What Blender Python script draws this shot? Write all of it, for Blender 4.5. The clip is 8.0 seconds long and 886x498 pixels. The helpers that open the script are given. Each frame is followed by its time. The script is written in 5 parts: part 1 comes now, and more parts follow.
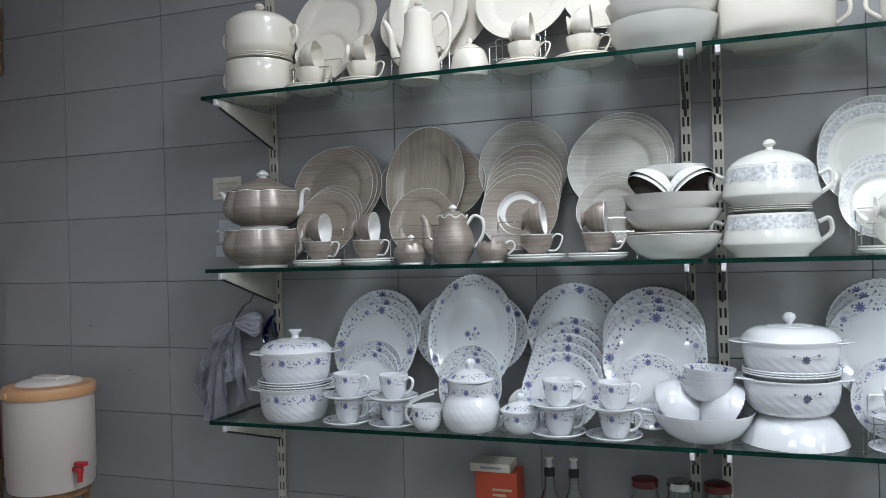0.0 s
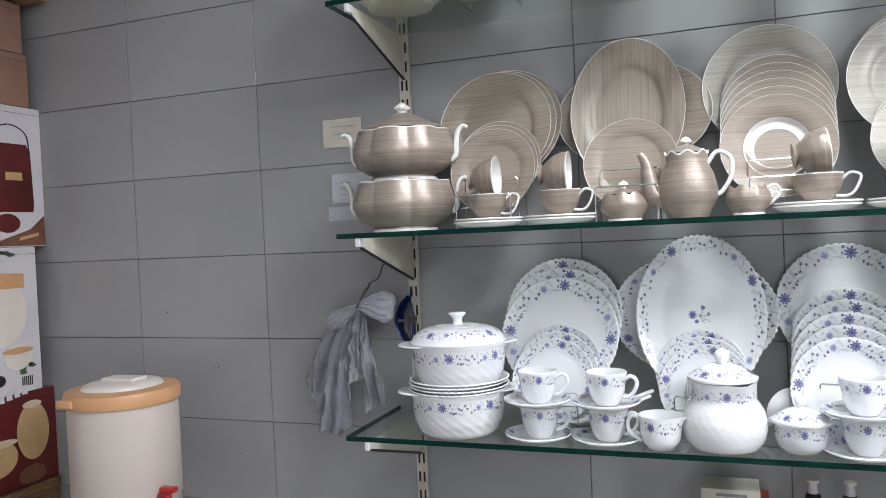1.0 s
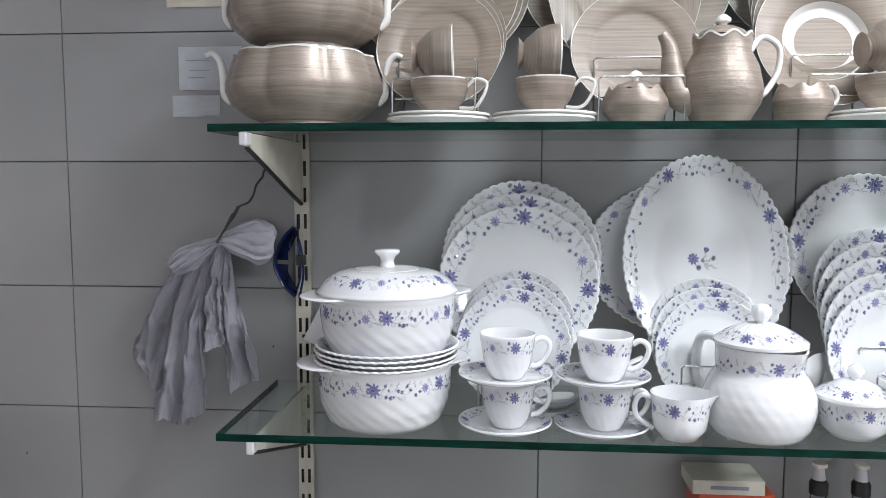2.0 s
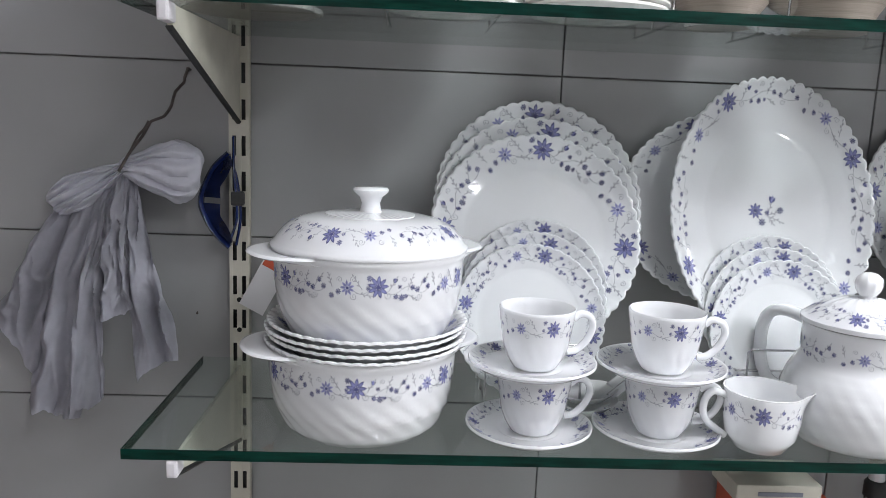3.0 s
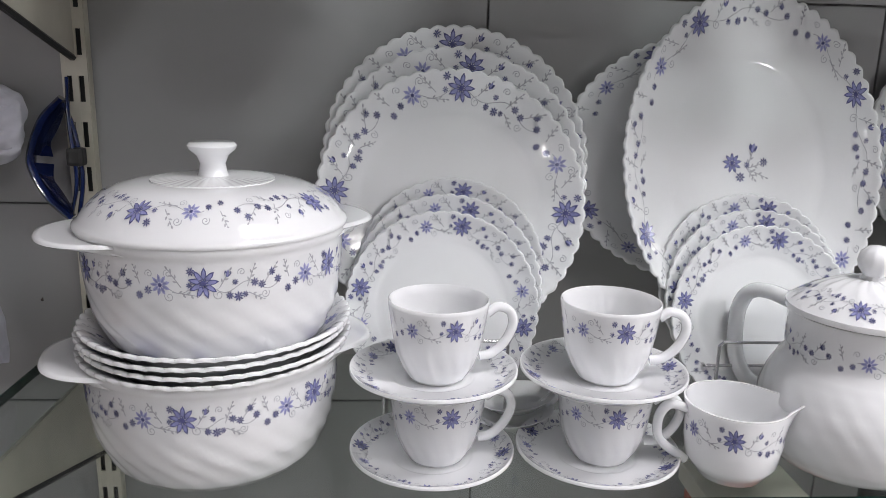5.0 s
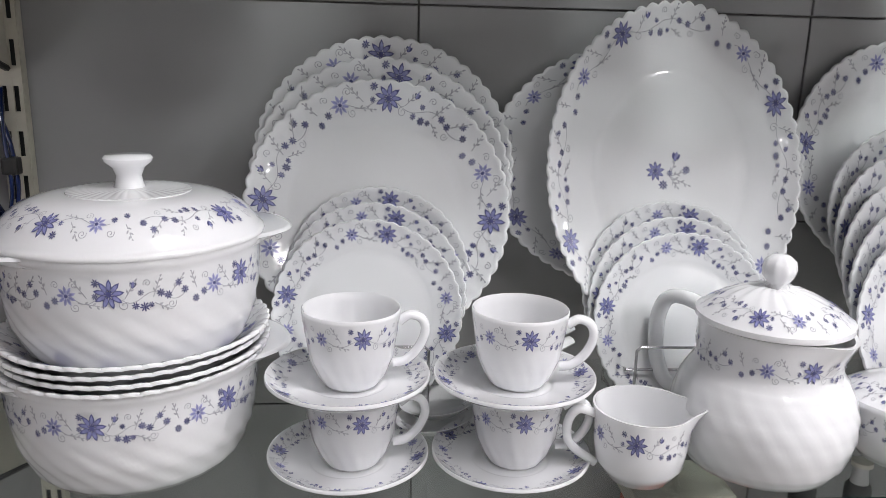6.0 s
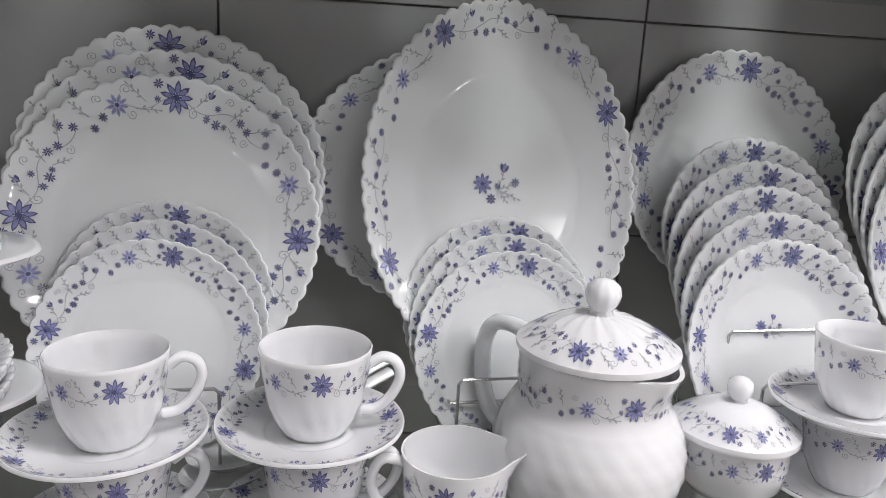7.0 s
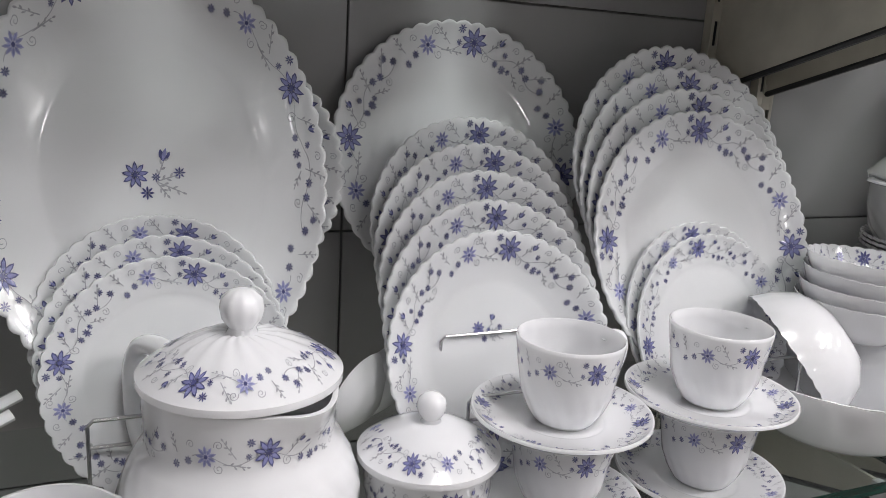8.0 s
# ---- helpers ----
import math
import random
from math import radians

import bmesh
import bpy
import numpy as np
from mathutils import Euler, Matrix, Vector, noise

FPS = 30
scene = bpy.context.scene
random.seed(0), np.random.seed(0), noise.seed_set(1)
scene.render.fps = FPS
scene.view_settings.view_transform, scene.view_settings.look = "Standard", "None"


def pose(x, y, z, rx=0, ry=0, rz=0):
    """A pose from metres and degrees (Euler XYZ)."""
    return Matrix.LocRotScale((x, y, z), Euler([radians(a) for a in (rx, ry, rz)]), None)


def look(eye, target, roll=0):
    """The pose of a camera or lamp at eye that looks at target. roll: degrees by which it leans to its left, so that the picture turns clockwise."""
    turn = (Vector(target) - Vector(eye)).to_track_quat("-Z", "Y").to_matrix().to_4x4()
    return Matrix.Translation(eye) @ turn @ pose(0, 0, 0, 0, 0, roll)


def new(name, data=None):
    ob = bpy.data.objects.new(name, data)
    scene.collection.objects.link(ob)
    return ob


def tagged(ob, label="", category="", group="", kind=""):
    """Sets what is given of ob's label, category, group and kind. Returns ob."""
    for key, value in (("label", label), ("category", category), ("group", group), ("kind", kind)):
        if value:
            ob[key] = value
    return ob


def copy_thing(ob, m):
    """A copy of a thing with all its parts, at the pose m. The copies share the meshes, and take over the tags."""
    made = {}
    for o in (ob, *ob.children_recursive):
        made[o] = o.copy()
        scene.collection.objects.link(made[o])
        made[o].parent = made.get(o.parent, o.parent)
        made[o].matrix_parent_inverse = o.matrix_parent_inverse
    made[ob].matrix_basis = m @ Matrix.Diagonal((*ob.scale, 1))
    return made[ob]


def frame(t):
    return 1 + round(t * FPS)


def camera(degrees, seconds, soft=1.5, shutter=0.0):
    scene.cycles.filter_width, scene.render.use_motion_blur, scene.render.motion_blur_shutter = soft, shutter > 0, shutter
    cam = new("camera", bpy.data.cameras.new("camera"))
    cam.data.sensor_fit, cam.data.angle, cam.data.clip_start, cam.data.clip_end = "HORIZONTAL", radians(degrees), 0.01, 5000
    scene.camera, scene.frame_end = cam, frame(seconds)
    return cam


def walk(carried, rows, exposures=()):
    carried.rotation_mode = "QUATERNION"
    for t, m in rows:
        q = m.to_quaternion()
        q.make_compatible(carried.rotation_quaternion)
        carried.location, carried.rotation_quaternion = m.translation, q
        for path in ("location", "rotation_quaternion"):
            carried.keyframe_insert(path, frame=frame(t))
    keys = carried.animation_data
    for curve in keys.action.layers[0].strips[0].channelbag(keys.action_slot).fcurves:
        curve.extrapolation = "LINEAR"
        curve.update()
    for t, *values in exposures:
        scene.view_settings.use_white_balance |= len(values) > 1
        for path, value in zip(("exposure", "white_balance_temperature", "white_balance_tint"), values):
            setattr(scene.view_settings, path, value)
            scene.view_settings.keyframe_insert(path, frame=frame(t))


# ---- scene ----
cam = camera(60.3, 8.0, soft=0.8)
PATH = [
    (0, (1.425, -2.317, 1.585), (0.767, -0.429, 1.589), -1.6),
    (0.5, (1.108, -2.097, 1.588), (0.397, -0.228, 1.565), -2.7),
    (1, (0.791, -1.901, 1.538), (0.101, -0.024, 1.497), -2.6),
    (1.5, (0.557, -1.695, 1.49), (0.198, 0.269, 1.38), -0.9),
    (2, (0.39, -1.437, 1.465), (0.233, 0.548, 1.284), 0.0),
    (2.2, (0.344, -1.353, 1.451), (0.239, 0.63, 1.209), 0.4),
    (3.3, (0.243, -1.012, 1.415), (0.362, 0.953, 1.059), 2.5),
    (3.5, (0.27, -0.951, 1.403), (0.391, 1.007, 1.014), 2.5),
    (4, (0.326, -0.885, 1.408), (0.451, 1.062, 0.971), 1.8),
    (5.5, (0.389, -0.893, 1.431), (0.506, 1.046, 0.954), 1.5),
    (6, (0.434, -0.904, 1.439), (0.564, 1.034, 0.96), 1.5),
    (6.5, (0.477, -0.891, 1.442), (0.651, 1.044, 0.968), 1.6),
    (7, (0.517, -0.822, 1.442), (0.945, 1.074, 0.972), 3.2),
    (7.5, (0.563, -0.783, 1.429), (1.22, 1.05, 0.97), 4.2),
    (8, (0.709, -0.758, 1.429), (1.481, 1.028, 0.964), 3.5),
]
EXPOSURES = [(0.0, -1.06, 5950, 5), (0.5, -0.51, 6100, 6), (1.0, -0.20, 6300, 9), (2.0, -0.23, 6300, 9), (3.5, -0.29, 6450, 10), (4.0, -0.40, 6550, 11), (5.5, -0.52, 6650, 12), (6.5, -0.60, 6700, 12), (7.5, -0.87, 6750, 12), (8.0, -0.95, 6750, 12)]
walk(cam, [(t, look(eye, target, roll)) for t, eye, target, roll in PATH], EXPOSURES)

# ---- light ----
world = bpy.data.worlds.new("shop_world")
scene.world = world
world.use_nodes = True
world.node_tree.nodes["Background"].inputs[0].default_value = (0.75, 0.82, 0.9, 1)
world.node_tree.nodes["Background"].inputs[1].default_value = 0.02

Z1, Z2, Z3, Z0 = 1.079, 1.547, 2.081, 0.66      # tops of the glass shelves
CEIL = 2.95
# square ceiling lights: place and watts
# x 4.6 is remote fill added without known source; x 1.25 fills the fronts
PANELS = [(2.45, -1.45, 19), (3.1, -1.5, 18), (2.5, -2.1, 19), (3.15, -2.15, 18), (4.6, -1.9, 16), (1.25, -2.45, 11), (1.15, -0.9, 25)]
LIGHT = (0.97, 0.965, 1.0)


def lamp(x, y, power, size=0.28):
    data = bpy.data.lights.new("panel_light", "AREA")
    data.energy, data.size, data.color = power, size, LIGHT
    ob = new("panel_light", data)
    ob.matrix_world = pose(x, y, CEIL - 0.045)
    return ob


for px, py, pw in PANELS:
    lamp(px, py, pw)
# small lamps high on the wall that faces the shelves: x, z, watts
# the strong one at x 2.6 is added front fill, its source not known
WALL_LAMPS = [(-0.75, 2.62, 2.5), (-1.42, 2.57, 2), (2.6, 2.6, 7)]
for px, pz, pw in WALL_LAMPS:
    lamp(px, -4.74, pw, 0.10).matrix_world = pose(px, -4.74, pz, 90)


# ---- materials ----
def mat(name, color, rough=0.5, metal=0.0, noise_scale=0.0, amount=0.0, bump=0.0, coat=0.0, stretch=(1, 1, 1), fine=0.0, trans=0.0, ior=1.5):
    m = bpy.data.materials.new(name)
    m.use_nodes = True
    nt = m.node_tree
    b = nt.nodes["Principled BSDF"]
    b.inputs["Base Color"].default_value = (*color, 1)
    b.inputs["Roughness"].default_value = rough
    b.inputs["Metallic"].default_value = metal
    b.inputs["Coat Weight"].default_value = coat
    b.inputs["Coat Roughness"].default_value = 0.05
    b.inputs["Transmission Weight"].default_value = trans
    b.inputs["IOR"].default_value = ior
    if noise_scale:
        tc = nt.nodes.new("ShaderNodeTexCoord")
        mp = nt.nodes.new("ShaderNodeMapping")
        mp.inputs["Scale"].default_value = stretch
        nt.links.new(tc.outputs["Object"], mp.inputs[0])
        n1 = nt.nodes.new("ShaderNodeTexNoise")
        n1.inputs["Scale"].default_value, n1.inputs["Detail"].default_value = noise_scale, 5
        n2 = nt.nodes.new("ShaderNodeTexNoise")
        n2.inputs["Scale"].default_value, n2.inputs["Detail"].default_value = noise_scale * 7, 3
        for n in (n1, n2):
            nt.links.new(mp.outputs[0], n.inputs["Vector"])
        mix = nt.nodes.new("ShaderNodeMath")
        mix.operation = "MULTIPLY_ADD"
        mix.inputs[1].default_value = fine
        nt.links.new(n2.outputs["Fac"], mix.inputs[0])
        nt.links.new(n1.outputs["Fac"], mix.inputs[2])
        ramp = nt.nodes.new("ShaderNodeValToRGB")
        lo, hi = 0.32 + 0.32 * fine, 0.68 + 0.68 * fine
        ramp.color_ramp.elements[0].position, ramp.color_ramp.elements[1].position = min(lo, 0.9), min(hi, 1.0)
        ramp.color_ramp.elements[0].color = (*[max(c * (1 - amount), 0) for c in color], 1)
        ramp.color_ramp.elements[1].color = (*[min(c * (1 + amount), 1) for c in color], 1)
        nt.links.new(mix.outputs[0], ramp.inputs[0])
        nt.links.new(ramp.outputs[0], b.inputs["Base Color"])
        if bump:
            bp = nt.nodes.new("ShaderNodeBump")
            bp.inputs["Strength"].default_value, bp.inputs["Distance"].default_value = bump, 0.002
            nt.links.new(mix.outputs[0], bp.inputs["Height"])
            nt.links.new(bp.outputs[0], b.inputs["Normal"])
    return m


def per_object(m, spread):
    """Lets pieces that share a mesh differ a little in tone."""
    nt = m.node_tree
    b = nt.nodes["Principled BSDF"]
    info = nt.nodes.new("ShaderNodeObjectInfo")
    hsv = nt.nodes.new("ShaderNodeHueSaturation")
    mr = nt.nodes.new("ShaderNodeMapRange")
    mr.inputs["To Min"].default_value, mr.inputs["To Max"].default_value = 1 - spread, 1 + spread
    nt.links.new(info.outputs["Random"], mr.inputs["Value"])
    nt.links.new(mr.outputs[0], hsv.inputs["Value"])
    old = b.inputs["Base Color"].links
    if old:
        nt.links.new(old[0].from_socket, hsv.inputs["Color"])
    else:
        hsv.inputs["Color"].default_value = b.inputs["Base Color"].default_value
    nt.links.new(hsv.outputs[0], b.inputs["Base Color"])
    return m


M_TILE = per_object(mat("glazed_tile", (0.30, 0.297, 0.302), 0.15, noise_scale=2.2, amount=0.06, bump=0.12, fine=0.15), 0.03)
M_GROUT = mat("grout", (0.16, 0.155, 0.15), 0.9, noise_scale=30, amount=0.3)
M_PLASTER = mat("painted_plaster", (0.7, 0.7, 0.71), 0.7, noise_scale=3, amount=0.06, bump=0.1)
M_FLOOR = mat("floor_tile", (0.34, 0.33, 0.31), 0.3, noise_scale=4, amount=0.12)
M_OPAL = mat("opal_glass", (0.76, 0.77, 0.785), 0.09, noise_scale=6, amount=0.015, coat=0.4)
# opal glass lets light seep through its thin walls
_op = M_OPAL.node_tree.nodes["Principled BSDF"]
_op.inputs["Subsurface Weight"].default_value = 0.45
_op.inputs["Subsurface Radius"].default_value = (1.0, 1.0, 1.0)
_op.inputs["Subsurface Scale"].default_value = 0.012
M_CREAM = mat("cream_porcelain", (0.74, 0.69, 0.60), 0.12, noise_scale=6, amount=0.03, coat=0.3)
M_IVORY = mat("ivory_porcelain", (0.72, 0.71, 0.66), 0.12, noise_scale=6, amount=0.03, coat=0.3)
M_TAUPE = mat("brushed_taupe_glaze", (0.31, 0.262, 0.222), 0.36, metal=0.3, noise_scale=5, amount=0.30, coat=0.12, bump=0.25, stretch=(1, 1, 45), fine=0.5)
M_TAUPE_FLAT = mat("streaked_taupe_glaze", (0.265, 0.22, 0.18), 0.42, noise_scale=4, amount=0.30, coat=0.06, stretch=(1, 55, 1), fine=0.5)
M_TAUPE_LONG = mat("lengthwise_taupe_glaze", (0.265, 0.22, 0.18), 0.42, noise_scale=4, amount=0.30, coat=0.06, stretch=(55, 1, 1), fine=0.5)
M_PALE_FLAT = mat("streaked_grey_glaze", (0.33, 0.31, 0.275), 0.38, noise_scale=4, amount=0.22, coat=0.1, stretch=(1, 50, 1), fine=0.5)
M_WHITEGLAZE = mat("white_glaze", (0.78, 0.77, 0.74), 0.12, noise_scale=8, amount=0.02, coat=0.3)
M_FLOWER = mat("flower_blue", (0.085, 0.09, 0.21), 0.15, noise_scale=250, amount=0.3)
M_PETAL = mat("petal_violet", (0.24, 0.25, 0.46), 0.15, noise_scale=250, amount=0.2)
M_PALE = mat("petal_pale_violet", (0.36, 0.37, 0.56), 0.15, noise_scale=250, amount=0.2)
M_SPRIG = mat("sprig_grey", (0.43, 0.44, 0.47), 0.15, noise_scale=250, amount=0.2)
M_LACE = mat("lace_grey", (0.55, 0.56, 0.56), 0.2, noise_scale=120, amount=0.3)
M_GLASS = bpy.data.materials.new("shelf_glass")
M_GLASS.use_nodes = True
_nt = M_GLASS.node_tree
_nt.nodes.remove(_nt.nodes["Principled BSDF"])
_tr, _gl, _fr, _mx = (_nt.nodes.new("ShaderNode" + k) for k in ("BsdfTransparent", "BsdfGlossy", "LayerWeight", "MixShader"))
_tr.inputs[0].default_value = (0.93, 0.965, 0.95, 1)
_gl.inputs["Roughness"].default_value = 0.015
_pw = _nt.nodes.new("ShaderNodeMath")
_pw.operation = "POWER"
_pw.inputs[1].default_value = 4.0
_ml = _nt.nodes.new("ShaderNodeMath")
_ml.operation = "MULTIPLY_ADD"
_ml.inputs[1].default_value, _ml.inputs[2].default_value = 0.55, 0.035
_nt.links.new(_fr.outputs["Facing"], _pw.inputs[0])
_nt.links.new(_pw.outputs[0], _ml.inputs[0])
_nt.links.new(_ml.outputs[0], _mx.inputs[0])
_nt.links.new(_tr.outputs[0], _mx.inputs[1])
_nt.links.new(_gl.outputs[0], _mx.inputs[2])
_nt.links.new(_mx.outputs[0], _nt.nodes["Material Output"].inputs[0])
M_GEDGE = mat("green_glass_edge", (0.002, 0.022, 0.016), 0.2, noise_scale=25, amount=0.5, stretch=(1, 1, 8))
M_GEDGE.node_tree.nodes["Principled BSDF"].inputs["Specular IOR Level"].default_value = 0.15
M_STEEL = mat("white_enamel_steel", (0.52, 0.49, 0.42), 0.4, noise_scale=20, amount=0.1, bump=0.05)
M_BROWN = mat("dark_brown_glaze", (0.035, 0.022, 0.018), 0.2, noise_scale=20, amount=0.2)
M_DARK = mat("dark_parts_and_shade", (0.02, 0.02, 0.02), 0.5, noise_scale=30, amount=0.3)
M_WIRE = mat("chrome_wire", (0.55, 0.55, 0.55), 0.25, metal=1.0)
M_RUST = mat("dark_iron_wire", (0.07, 0.055, 0.05), 0.5, noise_scale=60, amount=0.4)
M_CLOTH = mat("grey_cotton", (0.47, 0.465, 0.52), 0.95, noise_scale=14, amount=0.14, bump=0.35, fine=0.3)
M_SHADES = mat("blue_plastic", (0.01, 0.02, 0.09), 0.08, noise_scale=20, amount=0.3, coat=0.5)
M_PAPER = mat("old_paper", (0.56, 0.52, 0.45), 0.9, noise_scale=18, amount=0.08)
M_PAPER2 = mat("white_paper", (0.47, 0.485, 0.52), 0.9, noise_scale=18, amount=0.06)
M_INK = mat("pen_ink", (0.22, 0.22, 0.27), 0.8)
M_PLASTIC = mat("cream_plastic", (0.58, 0.515, 0.47), 0.38, noise_scale=5, amount=0.03, bump=0.04)
M_ORANGE = mat("tan_plastic", (0.60, 0.33, 0.16), 0.35, noise_scale=8, amount=0.06)
M_LIDWHITE = mat("white_plastic", (0.72, 0.66, 0.6), 0.35, noise_scale=8, amount=0.05)
M_RED = mat("red_plastic", (0.42, 0.015, 0.02), 0.3, noise_scale=10, amount=0.1)
M_CARD = mat("brown_cardboard", (0.27, 0.15, 0.105), 0.85, noise_scale=10, amount=0.12, bump=0.1)
M_WOOD = mat("rough_wood", (0.22, 0.12, 0.055), 0.7, noise_scale=6, amount=0.4, bump=0.3, stretch=(1, 3, 14))
M_PRINT_WHITE = mat("printed_card_white", (0.62, 0.6, 0.62), 0.4, noise_scale=6, amount=0.05)
M_PRINT_MAROON = mat("printed_card_maroon", (0.10, 0.012, 0.012), 0.35, noise_scale=7, amount=0.35)
M_PRINT_BROWN = mat("printed_card_brown", (0.16, 0.07, 0.04), 0.4, noise_scale=7, amount=0.3)
M_PRINT_GOLD = mat("printed_card_gold", (0.50, 0.33, 0.16), 0.45, noise_scale=7, amount=0.2)
M_PRINT_BEIGE = mat("printed_card_beige", (0.62, 0.50, 0.36), 0.45, noise_scale=7, amount=0.2)
M_PRINT_GREEN = mat("printed_leaf_green", (0.06, 0.11, 0.05), 0.5, noise_scale=20, amount=0.2)
M_BOXRED = mat("red_orange_card", (0.50, 0.075, 0.03), 0.45, noise_scale=8, amount=0.1)
M_CLEAR = mat("clear_bottle_glass", (0.92, 0.95, 0.94), 0.02, trans=1.0, ior=1.45)
M_DIFF = bpy.data.materials.new("lit_diffuser")
M_DIFF.use_nodes = True
M_DIFF.node_tree.nodes["Principled BSDF"].inputs["Emission Color"].default_value = (0.97, 0.965, 1.0, 1)
M_DIFF.node_tree.nodes["Principled BSDF"].inputs["Emission Strength"].default_value = 16.0


# ---- mesh tools ----
def part(name, bm, material, parent=None, label="", smooth=None):
    me = bpy.data.meshes.new(name)
    bm.normal_update()
    bm.to_mesh(me)
    bm.free()
    for m in material if isinstance(material, (list, tuple)) else [material]:
        me.materials.append(m)
    if smooth is not None:
        me.polygons.foreach_set("use_smooth", [True] * len(me.polygons))
        if smooth < 180:
            me.set_sharp_from_angle(angle=radians(smooth))
    ob = new(name, me)
    if parent:
        ob.parent = parent
    if label:
        ob["label"] = label
    return ob


def box(bm, x0, x1, y0, y1, z0, z1, bevel=0.0, mi=0):
    vs = [bm.verts.new((x, y, z)) for x in (x0, x1) for y in (y0, y1) for z in (z0, z1)]
    fs = [bm.faces.new([vs[i] for i in q]) for q in ((0, 1, 3, 2), (4, 6, 7, 5), (0, 4, 5, 1), (2, 3, 7, 6), (0, 2, 6, 4), (1, 5, 7, 3))]
    for f in fs:
        f.material_index = mi
    if bevel:
        es = list({e for f in fs for e in f.edges})
        bmesh.ops.bevel(bm, geom=es, offset=bevel, segments=2, affect="EDGES", profile=0.6)
    return bm


def lathe(profile, seg=64, mod=None, bm=None, close=True, sx=1.0, sy=1.0):
    """Turns a closed (r, z) outline round the z axis; mod(theta, r, z) gives a new (r, z)."""
    bm = bm or bmesh.new()
    rings = []
    for r, z in profile:
        if r < 1e-6:
            rings.append([bm.verts.new((0, 0, z))])
            continue
        ring = []
        for i in range(seg):
            a = 2 * math.pi * i / seg
            rr, zz = mod(a, r, z) if mod else (r, z)
            ring.append(bm.verts.new((rr * math.cos(a) * sx, rr * math.sin(a) * sy, zz)))
        rings.append(ring)
    pairs = list(zip(rings, rings[1:])) + ([(rings[-1], rings[0])] if close and len(rings[0]) > 1 and len(rings[-1]) > 1 else [])
    for a, b in pairs:
        for i in range(seg):
            j = (i + 1) % seg
            if len(a) == 1 and len(b) == 1:
                continue
            if len(a) == 1:
                bm.faces.new((a[0], b[j], b[i]))
            elif len(b) == 1:
                bm.faces.new((a[i], a[j], b[0]))
            else:
                bm.faces.new((a[i], a[j], b[j], b[i]))
    bmesh.ops.recalc_face_normals(bm, faces=bm.faces)
    return bm


def spline(pts, n=8):
    """A smooth line through the points."""
    P = [Vector(p) for p in pts]
    P = [2 * P[0] - P[1]] + P + [2 * P[-1] - P[-2]]
    out = []
    for i in range(1, len(P) - 2):
        for k in range(n):
            t = k / n
            out.append(0.5 * ((2 * P[i]) + (P[i + 1] - P[i - 1]) * t + (2 * P[i - 1] - 5 * P[i] + 4 * P[i + 1] - P[i + 2]) * t * t
                              + (3 * P[i] - P[i - 1] - 3 * P[i + 1] + P[i + 2]) * t ** 3))
    return out + [P[-2]]


def tube(pts, radius, seg=10, bm=None, n=8, flat=1.0, side=(0, 1, 0), ends=None):
    """A rod along a smooth line; flat widens it along side; ends gives other radii at start and end."""
    bm = bm or bmesh.new()
    line = spline(pts, n) if n > 1 else [Vector(p) for p in pts]
    rings = []
    m = len(line)
    for k, p in enumerate(line):
        d = (line[min(k + 1, m - 1)] - line[max(k - 1, 0)]).normalized()
        s = Vector(side) - d * d.dot(Vector(side))
        s = s.normalized() if s.length > 1e-4 else d.orthogonal().normalized()
        u = d.cross(s)
        r = radius if ends is None else ends[0] + (ends[1] - ends[0]) * k / (m - 1)
        rings.append([bm.verts.new(p + s * (r * flat * math.cos(2 * math.pi * i / seg)) + u * (r * math.sin(2 * math.pi * i / seg))) for i in range(seg)])
    for a, b in zip(rings, rings[1:]):
        for i in range(seg):
            j = (i + 1) % seg
            bm.faces.new((a[i], a[j], b[j], b[i]))
    bm.faces.new(rings[0][::-1])
    bm.faces.new(rings[-1])
    return bm


def thing(name, m, label, category, group=""):
    ob = new(name)
    ob.empty_display_size = 0.02
    ob.matrix_world = m
    return tagged(ob, label, category, group)


# ---- the printed flower pattern ----
def outline_at(profile, s):
    """Point and outward normal at the share s of an open (r, z) line."""
    L = [0.0]
    for (a, b), (c, d) in zip(profile, profile[1:]):
        L.append(L[-1] + math.hypot(c - a, d - b))
    t = min(max(s, 0), 1) * L[-1]
    k = max(i for i in range(len(profile) - 1) if L[i] <= t + 1e-9)
    f = (t - L[k]) / (L[k + 1] - L[k])
    (a, b), (c, d) = profile[k], profile[k + 1]
    ln = math.hypot(c - a, d - b)
    return a + (c - a) * f, b + (d - b) * f, -(d - b) / ln, (c - a) / ln


